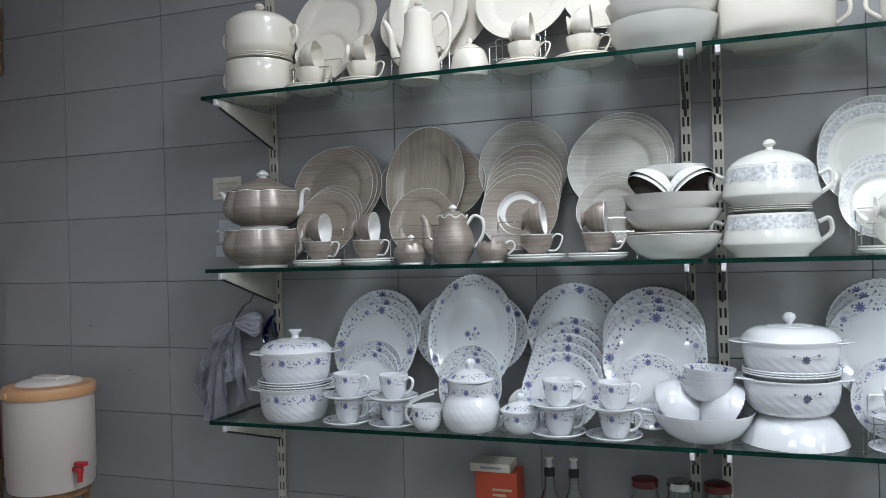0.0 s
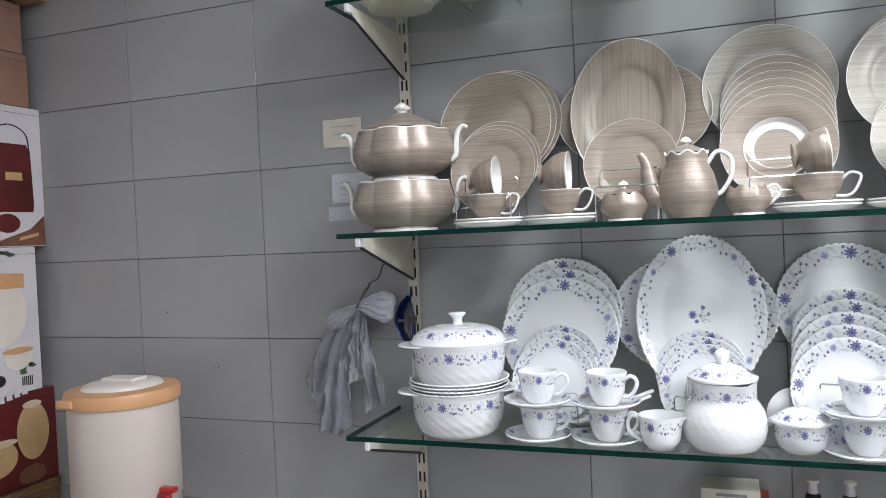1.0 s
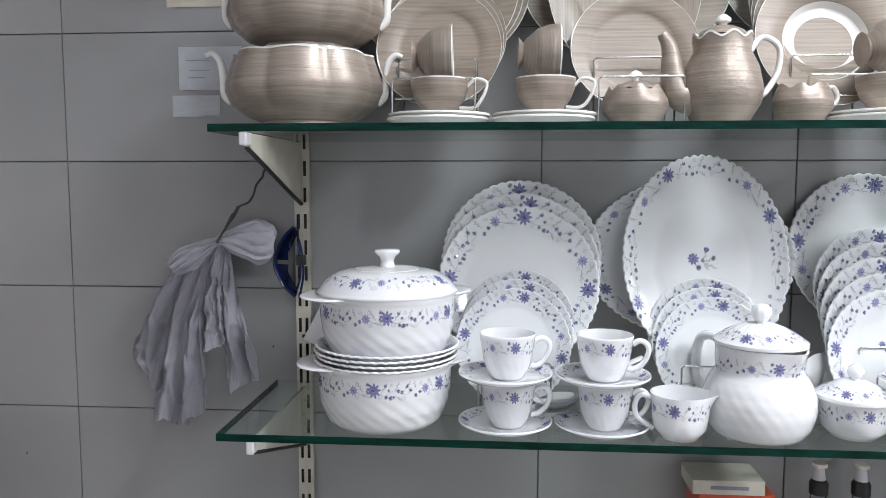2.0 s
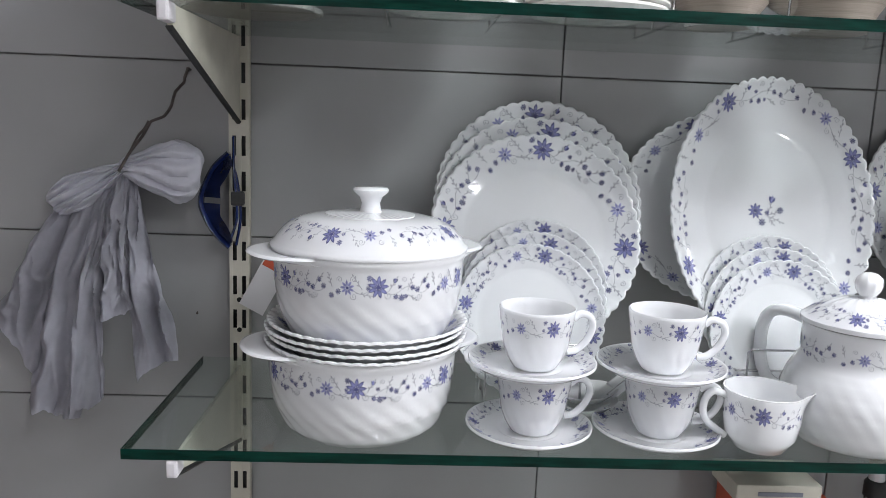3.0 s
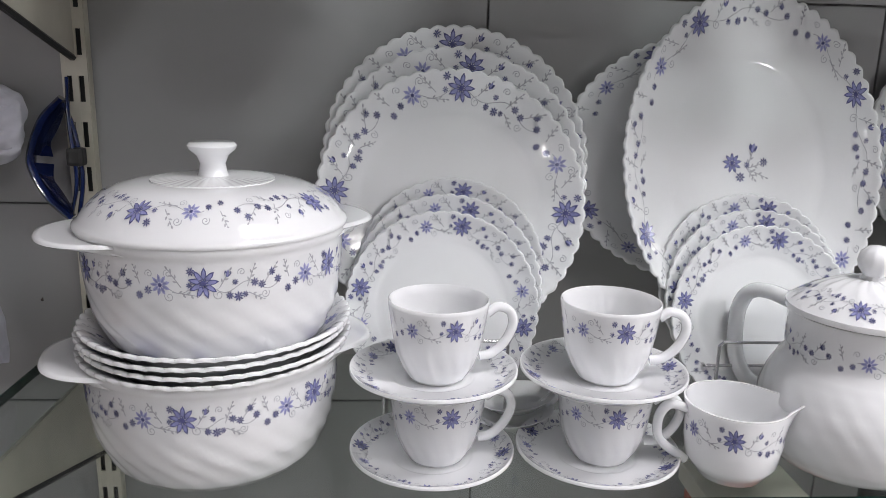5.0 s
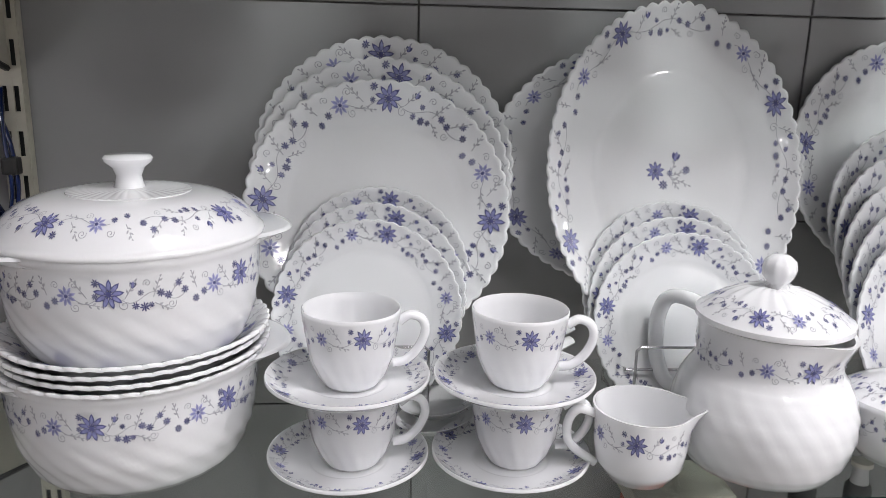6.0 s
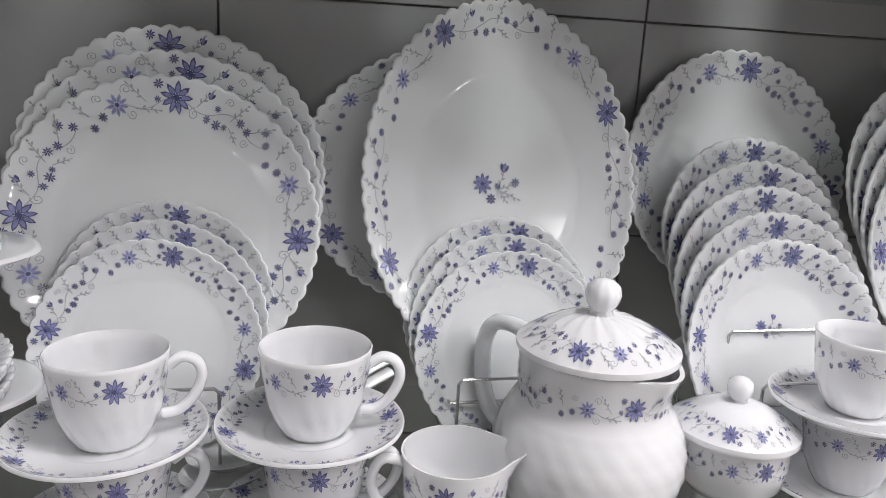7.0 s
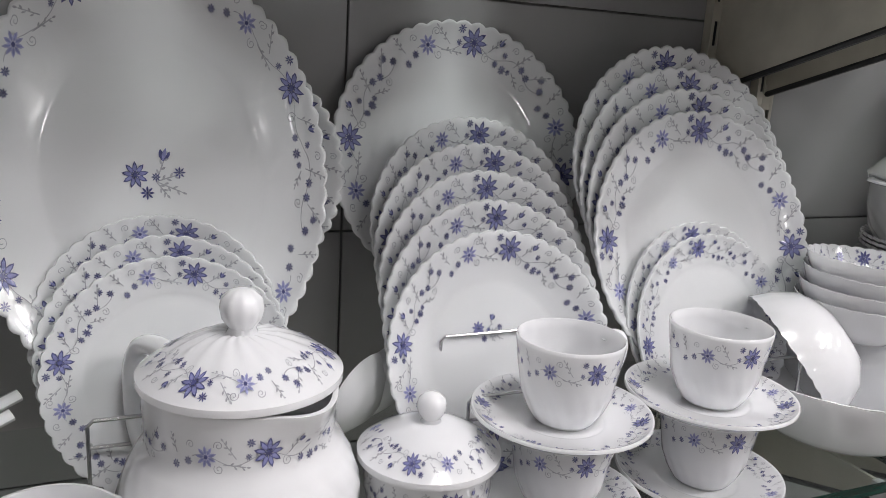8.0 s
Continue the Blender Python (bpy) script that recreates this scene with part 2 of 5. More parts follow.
class Print:
    """Draws flowers, sprigs and scrolls, in units of the band's width, into one thin mesh."""

    def __init__(self, place):
        self.bm, self.place = bmesh.new(), place

    def poly(self, pts, mi, h):
        try:
            f = self.bm.faces.new([self.bm.verts.new(self.place(x, y, h)) for x, y in pts])
            f.material_index = mi
        except ValueError:
            pass

    def petal(self, x, y, a, r, w, mi, h, r0=0.1):
        c, s = math.cos(a), math.sin(a)
        def at(d, e):
            return (x + d * c - e * s, y + d * s + e * c)
        self.poly([at(r * r0, 0), at(r * 0.45, -w), at(r * 0.75, -w * 0.8), at(r, 0), at(r * 0.75, w * 0.8), at(r * 0.45, w)], mi, h)

    def flower(self, x, y, r, n=9, light=False, turn=0.0):
        for k in range(n):
            a = turn + 2 * math.pi * k / n
            self.petal(x, y, a, r, r * (0.175 if r > 0.18 else 0.15), 3 if light else 0, 0.00035)
            if r > 0.18:
                self.petal(x, y, a, r * 0.86, r * (0.07 if light else 0.125), 1, 0.0005, 0.3)
        self.poly([(x + r * 0.2 * math.cos(k), y + r * 0.2 * math.sin(k)) for k in (0, 1.05, 2.09, 3.14, 4.19, 5.24)], 0, 0.0006)

    def line(self, pts, w, mi=2):
        for (a, b), (c, d) in zip(pts, pts[1:]):
            ln = math.hypot(c - a, d - b) or 1
            nx, ny = -(d - b) / ln * w, (c - a) / ln * w
            self.poly([(a - nx, b - ny), (c - nx, d - ny), (c + nx, d + ny), (a + nx, b + ny)], mi, 0.0003)

    def sprig(self, x, y, a, length):
        c, s = math.cos(a), math.sin(a)
        self.line([(x, y), (x + c * length, y + s * length)], 0.014)
        for k, sg in enumerate((1, -1, 1, -1, 0)):
            d = length * (0.28 + 0.18 * k)
            self.petal(x + c * d, y + s * d, a + sg * 0.7, 0.135, 0.026, 2, 0.00035, 0.0)

    def scroll(self, x, y, r, turn, way=1):
        pts = []
        for k in range(16):
            f = k / 15
            a = turn + way * f * 8.5
            pts.append((x + r * (1 - 0.8 * f) * math.cos(a), y + r * (1 - 0.8 * f) * math.sin(a)))
        self.line(pts, 0.011)

    def bud(self, x, y, a, r=0.2):
        for da in (-0.42, 0.42):
            self.petal(x, y, a + da, r, r * 0.2, 0, 0.00035, 0)
        self.petal(x, y, a, r * 1.1, r * 0.17, 1, 0.0005, 0)

    def repeat(self, x0, fine=True, q=1.0):
        wave = [(x0 + q * (0.9 + 0.1 * k), 0.42 + 0.13 * math.sin(k * 0.31 + 0.6)) for k in range(59)]
        if fine:
            self.line(wave, 0.011)
            for x, y, r, t, w in ((1.75, 0.8, 0.13, 3.5, -1), (1.75, 0.2, 0.14, 2.5, 1), (3.95, 0.24, 0.16, 1.5, 1), (6.1, 0.16, 0.13, 0.5, -1), (0.85, 0.78, 0.12, 3.6, -1), (5.0, 0.8, 0.11, 3.6, -1)):
                self.scroll(x0 + q * x, y, r, t, w)
            for x, y, a, ln in ((2.3, 0.45, 2.2, 0.55), (1.9, 0.32, -0.15, 0.6), (4.0, 0.42, 1.0, 0.5), (5.25, 0.4, 1.2, 0.55), (5.3, 0.25, -0.5, 0.45),
                                (6.1, 0.48, 0.9, 0.5), (0.35, 0.5, 1.9, 0.45)):
                self.sprig(x0 + q * x, y, a, ln)
        self.flower(x0 + q * 1.35, 0.5, 0.29, 9, True, 0.3)
        self.flower(x0 + q * 3.3, 0.55, 0.42, 9, False, 0.1)
        self.bud(x0 + q * 4.35, 0.68, 1.4)
        for x, y, r in ((2.75, 0.86, 0.13), (2.68, 0.5, 0.1), (0.75, 0.35, 0.13), (0.3, 0.2, 0.13), (4.7, 0.55, 0.1), (4.45, 0.2, 0.12), (4.85, 0.16, 0.15),
                        (5.15, 0.2, 0.1), (5.6, 0.5, 0.13), (5.95, 0.42, 0.13), (6.45, 0.72, 0.12), (6.75, 0.5, 0.13)):
            self.flower(x0 + q * x, y, r, 8, False, x)


def band_print(line, repeats, unit_len=5.4, fine=True, mod=None, span=(0.0, 1.0), turn=0.0, sx=1.0, sy=1.0, face_up=False, way=-1):
    """A print round a turned form; line is the (r, z) stretch that the band covers, from its foot to its head."""
    total = repeats * unit_len

    def place(x, y, h):
        a = turn + way * 2 * math.pi * x / total
        r, z, nr, nz = outline_at(line, span[0] + (span[1] - span[0]) * y)
        if face_up:
            h += 0.0003
        if nz < 0 if face_up else (nr < 0 and abs(nr) > 0.5 or nz < 0 and abs(nr) <= 0.5):
            nr, nz = -nr, -nz
        r, z = r + nr * h, z + nz * h
        if mod:
            r, z = mod(a, r, z)
        return (r * math.cos(a) * sx, r * math.sin(a) * sy, z)

    p = Print(place)
    for k in range(repeats):
        p.repeat(k * unit_len, fine, unit_len / 7)
    return p.bm


def posy(bm_print, x, y):
    """The small bunch in the middle of a plate."""
    p = bm_print
    p.flower(x - 0.35, y + 0.05, 0.30, 9, False, 0.2)
    p.bud(x + 0.25, y + 0.35, 1.3, 0.28)
    p.flower(x + 0.62, y + 0.1, 0.14, 8)
    p.flower(x - 0.1, y - 0.35, 0.16, 8)
    p.flower(x + 0.1, y, 0.11, 8)
    for a, ln in ((0.3, 0.5), (-0.4, 0.6), (1.2, 0.6), (-0.9, 0.35)):
        p.sprig(x + 0.1, y - 0.1, a, ln)


PRINTS = [M_FLOWER, M_PETAL, M_SPRIG, M_PALE]


# ---- the setting ----
def plain(name, dims, material, label, category, bevel=0.0):
    ob = part(name, box(bmesh.new(), *dims, bevel), material)
    return tagged(ob, label, category, kind="structure")


TW, TH = 0.46, 0.2447
LEFT, RIGHT, FRONT = -1.62, 5.2, -4.8
wall_north = plain("wall_north", (LEFT, RIGHT, 0.006, 0.16, 0, CEIL), M_GROUT, "back wall of grey-white glazed tiles with dark joints", "wall")
plain("wall_west", (LEFT - 0.15, LEFT, FRONT, 0.16, 0, CEIL), M_PLASTER, "plain painted side wall behind the boxes", "wall")
plain("wall_east", (RIGHT, RIGHT + 0.15, FRONT, 0.16, 0, CEIL), M_PLASTER, "plain painted side wall of the shop", "wall")
plain("wall_south", (LEFT, RIGHT, FRONT - 0.15, FRONT, 0, CEIL), M_PLASTER, "plain painted wall facing the shelves", "wall")
plain("floor", (LEFT, RIGHT, FRONT, 0.006, -0.1, 0), M_FLOOR, "worn stone-tiled shop floor", "floor")
plain("ceiling", (LEFT, RIGHT, FRONT, 0.006, CEIL, CEIL + 0.1), M_PLASTER, "white painted shop ceiling", "ceiling")

# the panel at x 4.6 is an added fill light
for px, py, pw in PANELS:
    fix = thing("ceiling_light", pose(px, py, CEIL), "square flat white ceiling light, lit", "ceiling light", "ceiling lights")
    bm = bmesh.new()
    box(bm, -0.3, 0.3, -0.3, -0.26, -0.04, 0)
    box(bm, -0.3, 0.3, 0.26, 0.3, -0.04, 0)
    box(bm, -0.3, -0.26, -0.26, 0.26, -0.04, 0)
    box(bm, 0.26, 0.3, -0.26, 0.26, -0.04, 0)
    part("frame", bm, M_STEEL, fix)
    part("diffuser", box(bmesh.new(), -0.258, 0.258, -0.258, 0.258, -0.02, -0.002), M_DIFF, fix, "glowing white diffuser")


# the fixture at x 2.6 only houses the added fill lamp
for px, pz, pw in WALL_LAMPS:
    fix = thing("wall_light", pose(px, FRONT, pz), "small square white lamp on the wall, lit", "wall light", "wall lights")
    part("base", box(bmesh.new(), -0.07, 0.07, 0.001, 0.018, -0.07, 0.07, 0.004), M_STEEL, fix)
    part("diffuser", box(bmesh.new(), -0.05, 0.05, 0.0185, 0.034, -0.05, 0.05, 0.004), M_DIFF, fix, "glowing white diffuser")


# ---- glass shelves on slotted rails ----
def rail(x):
    ob = thing("shelf_rail", pose(x, 0, 0), "white slotted steel shelf upright screwed to the tiles", "shelf rail", "shelf uprights")
    bm = bmesh.new()
    z0, z1 = 0.3, 2.75
    for a, b in ((-0.014, -0.0095), (-0.0035, 0.0035), (0.0095, 0.014)):
        box(bm, a, b, -0.013, -0.0105, z0, z1)
    box(bm, -0.0145, -0.0125, -0.0105, -0.0005, z0, z1)
    box(bm, 0.0125, 0.0145, -0.0105, -0.0005, z0, z1)
    z = z0
    while z < z1 - 0.06:
        box(bm, -0.0095, -0.0035, -0.0128, -0.0107, z, z + 0.022)
        box(bm, 0.0035, 0.0095, -0.0128, -0.0107, z, z + 0.022)
        z += 0.05
    part("channel", bm, M_STEEL, ob)
    # near-black sheet behind the slots: their inner shade is put in as colour
    part("slot_shade", box(bmesh.new(), -0.0122, 0.0122, -0.004, -0.0008, z0, z1), M_DARK, ob, "dark backing that gives the slots their shade")
    for z in (0.62, 1.12, 1.165, 1.62, 2.25):
        bm = lathe([(0, 0.0), (0.0035, 0.0), (0.0035, 0.0015), (0, 0.0025)], 10, close=False)
        bm.transform(pose(0, -0.0132, z, 90))
        part("screw", bm, M_DARK, ob)
    return ob


RAILS = (0.008, 1.372, 1.458, 2.75)
for x in RAILS:
    rail(x)


def bracket(x, z, depth=0.315):
    ob = thing("shelf_bracket", pose(x, 0, z), "white tapered steel bracket with a dark lower edge under the glass", "bracket", "shelf brackets")
    bm = bmesh.new()
    side = [(-0.014, -0.001), (-depth, -0.001), (-depth, -0.022), (-0.014, -0.115)]
    a = [bm.verts.new((-0.002, y, zz)) for y, zz in side]
    b = [bm.verts.new((0.002, y, zz)) for y, zz in side]
    bm.faces.new(a), bm.faces.new(b[::-1])
    for i in range(4):
        j = (i + 1) % 4
        bm.faces.new((a[i], b[i], b[j], a[j]))
    bmesh.ops.recalc_face_normals(bm, faces=bm.faces)
    part("web", bm, M_STEEL, ob)
    bm = tube([(0, -depth, -0.0235), (0, -0.015, -0.1165)], 0.0035, 6, n=1, flat=1.2, side=(1, 0, 0))
    part("lower_flange", bm, M_DARK, ob, "dark painted lower flange")
    part("front_clip", box(bmesh.new(), -0.006, 0.006, -depth - 0.022, -depth + 0.004, -0.02, -0.0005, 0.003), M_PRINT_WHITE, ob, "white plastic end clip")
    return ob


def glass_shelf(x0, x1, z, depth=0.335):
    ob = thing("glass_shelf", pose(0, 0, z), "thick clear glass shelf with dark green polished edge", "glass shelf", "glass shelves")
    t, e = 0.0115, 0.0012
    part("pane", box(bmesh.new(), x0 + e, x1 - e, -depth + e, -0.0165, -t, 0), M_GLASS, ob)
    bm = box(bmesh.new(), x0, x1, -depth, -depth + e - 0.0002, -t, 0)
    part("polished_edge", bm, M_GEDGE, ob, "dark green polished glass edge")
    part("polished_edge", box(bmesh.new(), x0, x0 + e - 0.0002, -depth + e, -0.0165, -t, 0), M_GEDGE, ob)
    part("polished_edge", box(bmesh.new(), x1 - e + 0.0002, x1, -depth + e, -0.0165, -t, 0), M_GEDGE, ob)
    return ob


for z in (Z1, Z2, Z3, Z0):
    glass_shelf(-0.045, 1.408, z)
    glass_shelf(1.422, 2.80, z)
    for x in RAILS:
        bracket(x, z - 0.0115)


# ---- crockery: one function for each kind ----
def fluted(n, R, amp=0.019, lift=0.0018):
    """A scalloped rim with n small lobes."""
    def mod(a, r, z):
        w = min(max((r / R - 0.8) / 0.2, 0), 1) ** 2
        lobe = abs(math.cos(a * n / 2)) - 0.64
        return r * (1 + amp * w * lobe), z + lift * w * lobe
    return mod


def plate_lines(R, h, t=0.0035, well=0.66, rimmed=False):
    if h > 0.025 and not rimmed:
        top = [(0, t), (R * well * 0.5, t), (R * (well - 0.06), t), (R * well, t + h * 0.03), (R * (well + 0.05), t + h * 0.14), (R * (well + 0.10), h * 0.34), (R * 0.84, h * 0.64), (R * 0.92, h * 0.88), (R * 0.965, h * 0.975), (R * 0.982, h), (R * 0.994, h + 0.0002)]
        under = [(R * 1.003, h - 0.0010), (R * 1.001, h - 0.0030), (R * 0.92, h * 0.88 - t), (R * 0.84, h * 0.64 - t), (R * (well + 0.08), 0.002), (R * well * 0.6, 0.0), (0, 0.0004)]
        return top, under
    if rimmed:
        top = [(0, t), (R * well * 0.5, t), (R * (well - 0.06), t), (R * (well - 0.02), t + h * 0.05), (R * (well + 0.02), h * 0.42), (R * (well + 0.06), h * 0.66), (R * 0.85, h * 0.80), (R * 0.97, h * 0.96), (R, h)]
        under = [(R, h - 0.002), (R * 0.85, h * 0.80 - t), (R * (well + 0.07), h * 0.58 - t), (R * (well - 0.02), 0.0), (R * well * 0.6, 0.0), (0, 0.0004)]
        return top, under
    top = [(0, t), (R * well * 0.5, t), (R * (well - 0.05), t), (R * well, t + h * 0.012), (R * (well + 0.035), t + h * 0.06), (R * (well + 0.07), t + h * 0.14), (R * 0.82, h * 0.48), (R * 0.92, h * 0.76), (R * 0.968, h * 0.93), (R * 0.982, h), (R * 0.994, h + 0.0002)]
    under = [(R * 1.003, h - 0.0010), (R * 1.001, h - 0.0030), (R * 0.92, h * 0.76 - t), (R * 0.82, h * 0.48 - t), (R * (well + 0.05), 0.0), (R * well * 0.6, 0.0), (0, 0.0004)]
    return top, under


def plate_meshes(name, R, h, material, lobes=0, well=0.66, printed=True, a_over_b=1.0, bunch=False, repeats=4, seg=None, rim=None, wide=0.0, rimmed=False, ring=None, unit=5.4, turn=2.2):
    """A plate, lying face up, with its print; the first of its kind, which is copied afterwards."""
    top, under = plate_lines(R, h, well=well, rimmed=rimmed)
    seg = seg or (lobes * 4 if lobes else 96)
    mod = fluted(lobes, R) if lobes else None
    ob = part(name, lathe(top + under, seg, mod, close=False, sx=a_over_b), material, smooth=50)
    if printed:
        W = 2 * math.pi * R * 0.87 * (1 + a_over_b) / 2 / (repeats * unit)
        line = [(R - W * 1.1 + W * 1.02 * k / 6, zq(top, R - W * 1.1 + W * 1.02 * k / 6)) for k in range(7)]
        bm = band_print(line, repeats, unit, mod=mod, turn=turn, sx=a_over_b, face_up=True)
        if bunch:
            k = R * (0.21 if a_over_b == 1.0 else 0.205)
            p = Print(lambda x, y, hh: (x * k * 0.95 - R * (0.08 if a_over_b == 1.0 else 0.02), y * k + R * (0.20 if a_over_b == 1.0 else 0.0), 0.0037 + hh))
            p.bm = bm
            posy(p, 0.0, 0.0)
            bm = p.bm
        part("floral_pattern", bm, PRINTS, ob, "violet-blue flower garland print")
    if rim:
        part("rim_line", lathe([(R * 0.993, h * 0.985 + 0.0006), (R * 1.0015, h + 0.0008), (R * 1.003, h - 0.0008), (R * 0.999, h - 0.0014)], seg, mod, sx=a_over_b), rim, ob, "pale rim line")
    if ring:
        rr = [R * (0.40 + 0.012 * k) for k in range(17)]
        part("white_ring", lathe([(r, zq(top, r) + 0.0005) for r in rr] + [(r, zq(top, r) + 0.0002) for r in rr[::-1]], seg, mod, sx=a_over_b), ring, ob, "white inner ring")
    if wide:
        part("rim_band", lathe([(R * 0.70, zq(top, R * 0.70) + 0.0005), (R * 0.85, zq(top, R * 0.85) + 0.0005), (R * 0.97, zq(top, R * 0.97) + 0.0005),
                                (R * 0.97, zq(top, R * 0.97) + 0.0002), (R * 0.70, zq(top, R * 0.70) + 0.0002)], seg, mod, sx=a_over_b), M_LACE, ob, "grey lace band")
    return ob


def zq(top, r):
    for (a, b), (c, d) in zip(top, top[1:]):
        if a <= r <= c:
            return b + (d - b) * (r - a) / (c - a)
    return top[-1][1]


def leaning(c, h, tilt=16, yaw=0, spin=0):
    """Pose of a plate whose rim's centre is at c and which leans back."""
    return pose(*c, 90 - tilt, 0, yaw) @ pose(0, 0, -h, 0, 0, spin)


class Kind:
    """The first of a kind stands where it is first put; every further one is a copy."""

    def __init__(self, make, label, category):
        self.make, self.label, self.category, self.first = make, label, category, None

    def put(self, m, group="", label=""):
        if self.first is None:
            self.first = ob = self.make()
            ob.matrix_world = m
            tagged(ob, label or self.label, self.category, group)
            return ob
        ob = copy_thing(self.first, m)
        tagged(ob, label or self.label, self.category, group)
        return ob


def row(kind, n, front, step, h, tilt=16, group="", spin=0, yaw=0, turns=(0, -4, 5, 2, -3), lean=0.0):
    """n leaning plates, from the front one backwards; lean changes the tilt from plate to plate."""
    for k in range(n):
        c = tuple(front[i] + step[i] * k for i in range(3))
        kind.put(leaning(c, h, tilt + lean * k, yaw, spin + turns[k % len(turns)]), group)


def swirl(n, amp, twist, zmid, zhalf):
    """Slanted flutes over part of a turned body's height."""
    def mod(a, r, z):
        w = max(0.0, 1 - ((z - zmid) / zhalf) ** 2)
        return r * (1 + amp * w * math.sin(n * (a + twist * z))), z
    return mod


def casserole_body(parent, h, R, material, printed, ears=True):
    body = [(0, 0.004), (R * 0.70, 0.004), (R * 0.78, 0.010), (R * 0.88, h * 0.32), (R * 0.93, h * 0.62), (R * 0.945, h * 0.97), (R * 0.97, h),
            (R, h), (R * 1.005, h * 0.965), (R * 0.985, h * 0.93), (R * 0.975, h * 0.88), (R * 0.965, h * 0.62), (R * 0.92, h * 0.32), (R * 0.83, h * 0.08), (R * 0.76, 0.0), (0, 0.0)]
    dense = []
    for p, q in zip(body, body[1:]):
        n = 5 if abs(q[1] - p[1]) > h * 0.2 else 1
        dense += [(p[0] + (q[0] - p[0]) * k / n, p[1] + (q[1] - p[1]) * k / n) for k in range(n)]
    dense.append(body[-1])
    mod = swirl(24, 0.0075, 13.0, h * 0.30, h * 0.36)
    part("body", lathe(dense, 170, mod, close=False), material, parent, smooth=60)
    if ears:
        for s in (1, -1):
            bm = bmesh.new()
            n, half = 28, 0.70
            rings = []
            for k in range(n + 1):
                u = -1 + 2 * k / n
                reach = 0.031 * (0.5 + 0.5 * math.cos(math.pi * abs(u) ** 1.5))
                th = (0.0 if s > 0 else math.pi) + half * u
                c, d = math.cos(th), math.sin(th)
                ro = R * 0.985 + reach
                prof = [(R * 0.95, h * 0.90), (R * 0.985 + reach * 0.35, h * 0.925), (ro - 0.004, h * 0.955), (ro, h * 0.975), (ro - 0.0015, h * 0.998), (ro - 0.005, h * 1.002), (R * 0.985, h * 0.985), (R * 0.95, h * 0.98)]
                rings.append([bm.verts.new((r * c, r * d, z)) for r, z in prof])
            for p, q in zip(rings, rings[1:]):
                for i in range(8):
                    bm.faces.new((p[i], q[i], q[(i + 1) % 8], p[(i + 1) % 8]))
            bm.faces.new(rings[0])
            bm.faces.new(rings[-1])
            bmesh.ops.recalc_face_normals(bm, faces=bm.faces)
            part("handle", bm, material, parent, smooth=60)
    if printed:
        line = [(R * 0.966, h * 0.585), (R * 0.970, h * 0.74), (R * 0.976, h * 0.88)]
        part("floral_pattern", band_print(line, 6, 4.2, turn=-2.414, way=1), PRINTS, parent, "violet-blue flower garland print")


def casserole_lid(parent, z, R, material, printed, knob="spool"):
    lid = part("lid", lathe([(0, z + 0.0365), (R * 0.46, z + 0.036), (R * 0.58, z + 0.0350), (R * 0.70, z + 0.0320), (R * 0.80, z + 0.0272), (R * 0.88, z + 0.0210), (R * 0.94, z + 0.0135), (R * 0.972, z + 0.0078), (R * 0.995, z + 0.0055), (R * 1.012, z + 0.0040), (R * 1.016, z + 0.0020), (R * 1.01, z + 0.0003),
                             (R * 0.93, z + 0.0003), (R * 0.84, z + 0.018), (R * 0.46, z + 0.031), (0, z + 0.032)], 120, close=False), material, parent, smooth=60)
    part("lid_disc", lathe([(0, z + 0.0395), (R * 0.28, z + 0.039), (R * 0.46, z + 0.037), (R * 0.465, z + 0.0345), (0, z + 0.0345)], 120,
                           lambda a, r, zz: (r, zz + (0.00035 * math.cos(a * 40) if r > R * 0.2 and zz > z + 0.036 else 0)), close=False), material, lid, smooth=50)
    k0 = z + 0.0385
    if knob == "spool":
        prof = [(0, k0), (0.0135, k0), (0.0115, k0 + 0.005), (0.0105, k0 + 0.011), (0.0135, k0 + 0.018), (0.0195, k0 + 0.023), (0.0205, k0 + 0.026), (0.0185, k0 + 0.0285), (0, k0 + 0.029)]
    else:
        prof = [(0, k0), (0.009, k0), (0.007, k0 + 0.004), (0.012, k0 + 0.010), (0.0165, k0 + 0.018), (0.014, k0 + 0.026), (0.006, k0 + 0.031), (0, k0 + 0.032)]
    part("knob", lathe(prof, 48, None if knob == "spool" else (lambda a, r, zz: (r * (1 + 0.04 * math.cos(8 * a)), zz)), close=False), material, lid, smooth=50)
    if printed:
        line = [(R * 0.70, z + 0.0323), (R * 0.80, z + 0.0275), (R * 0.88, z + 0.0213), (R * 0.935, z + 0.0145)]
        part("floral_pattern", band_print(line, 4, 6.0, turn=-1.703), PRINTS, lid, "violet-blue flower garland print")


def make_casserole(h=0.10, R=0.111, material=None, lid=False, printed=True, knob="spool"):
    ob = new("casserole_dish")
    casserole_body(ob, h, R, material or M_OPAL, printed)
    if lid:
        casserole_lid(ob, h, R, material or M_OPAL, printed, knob)
    return ob


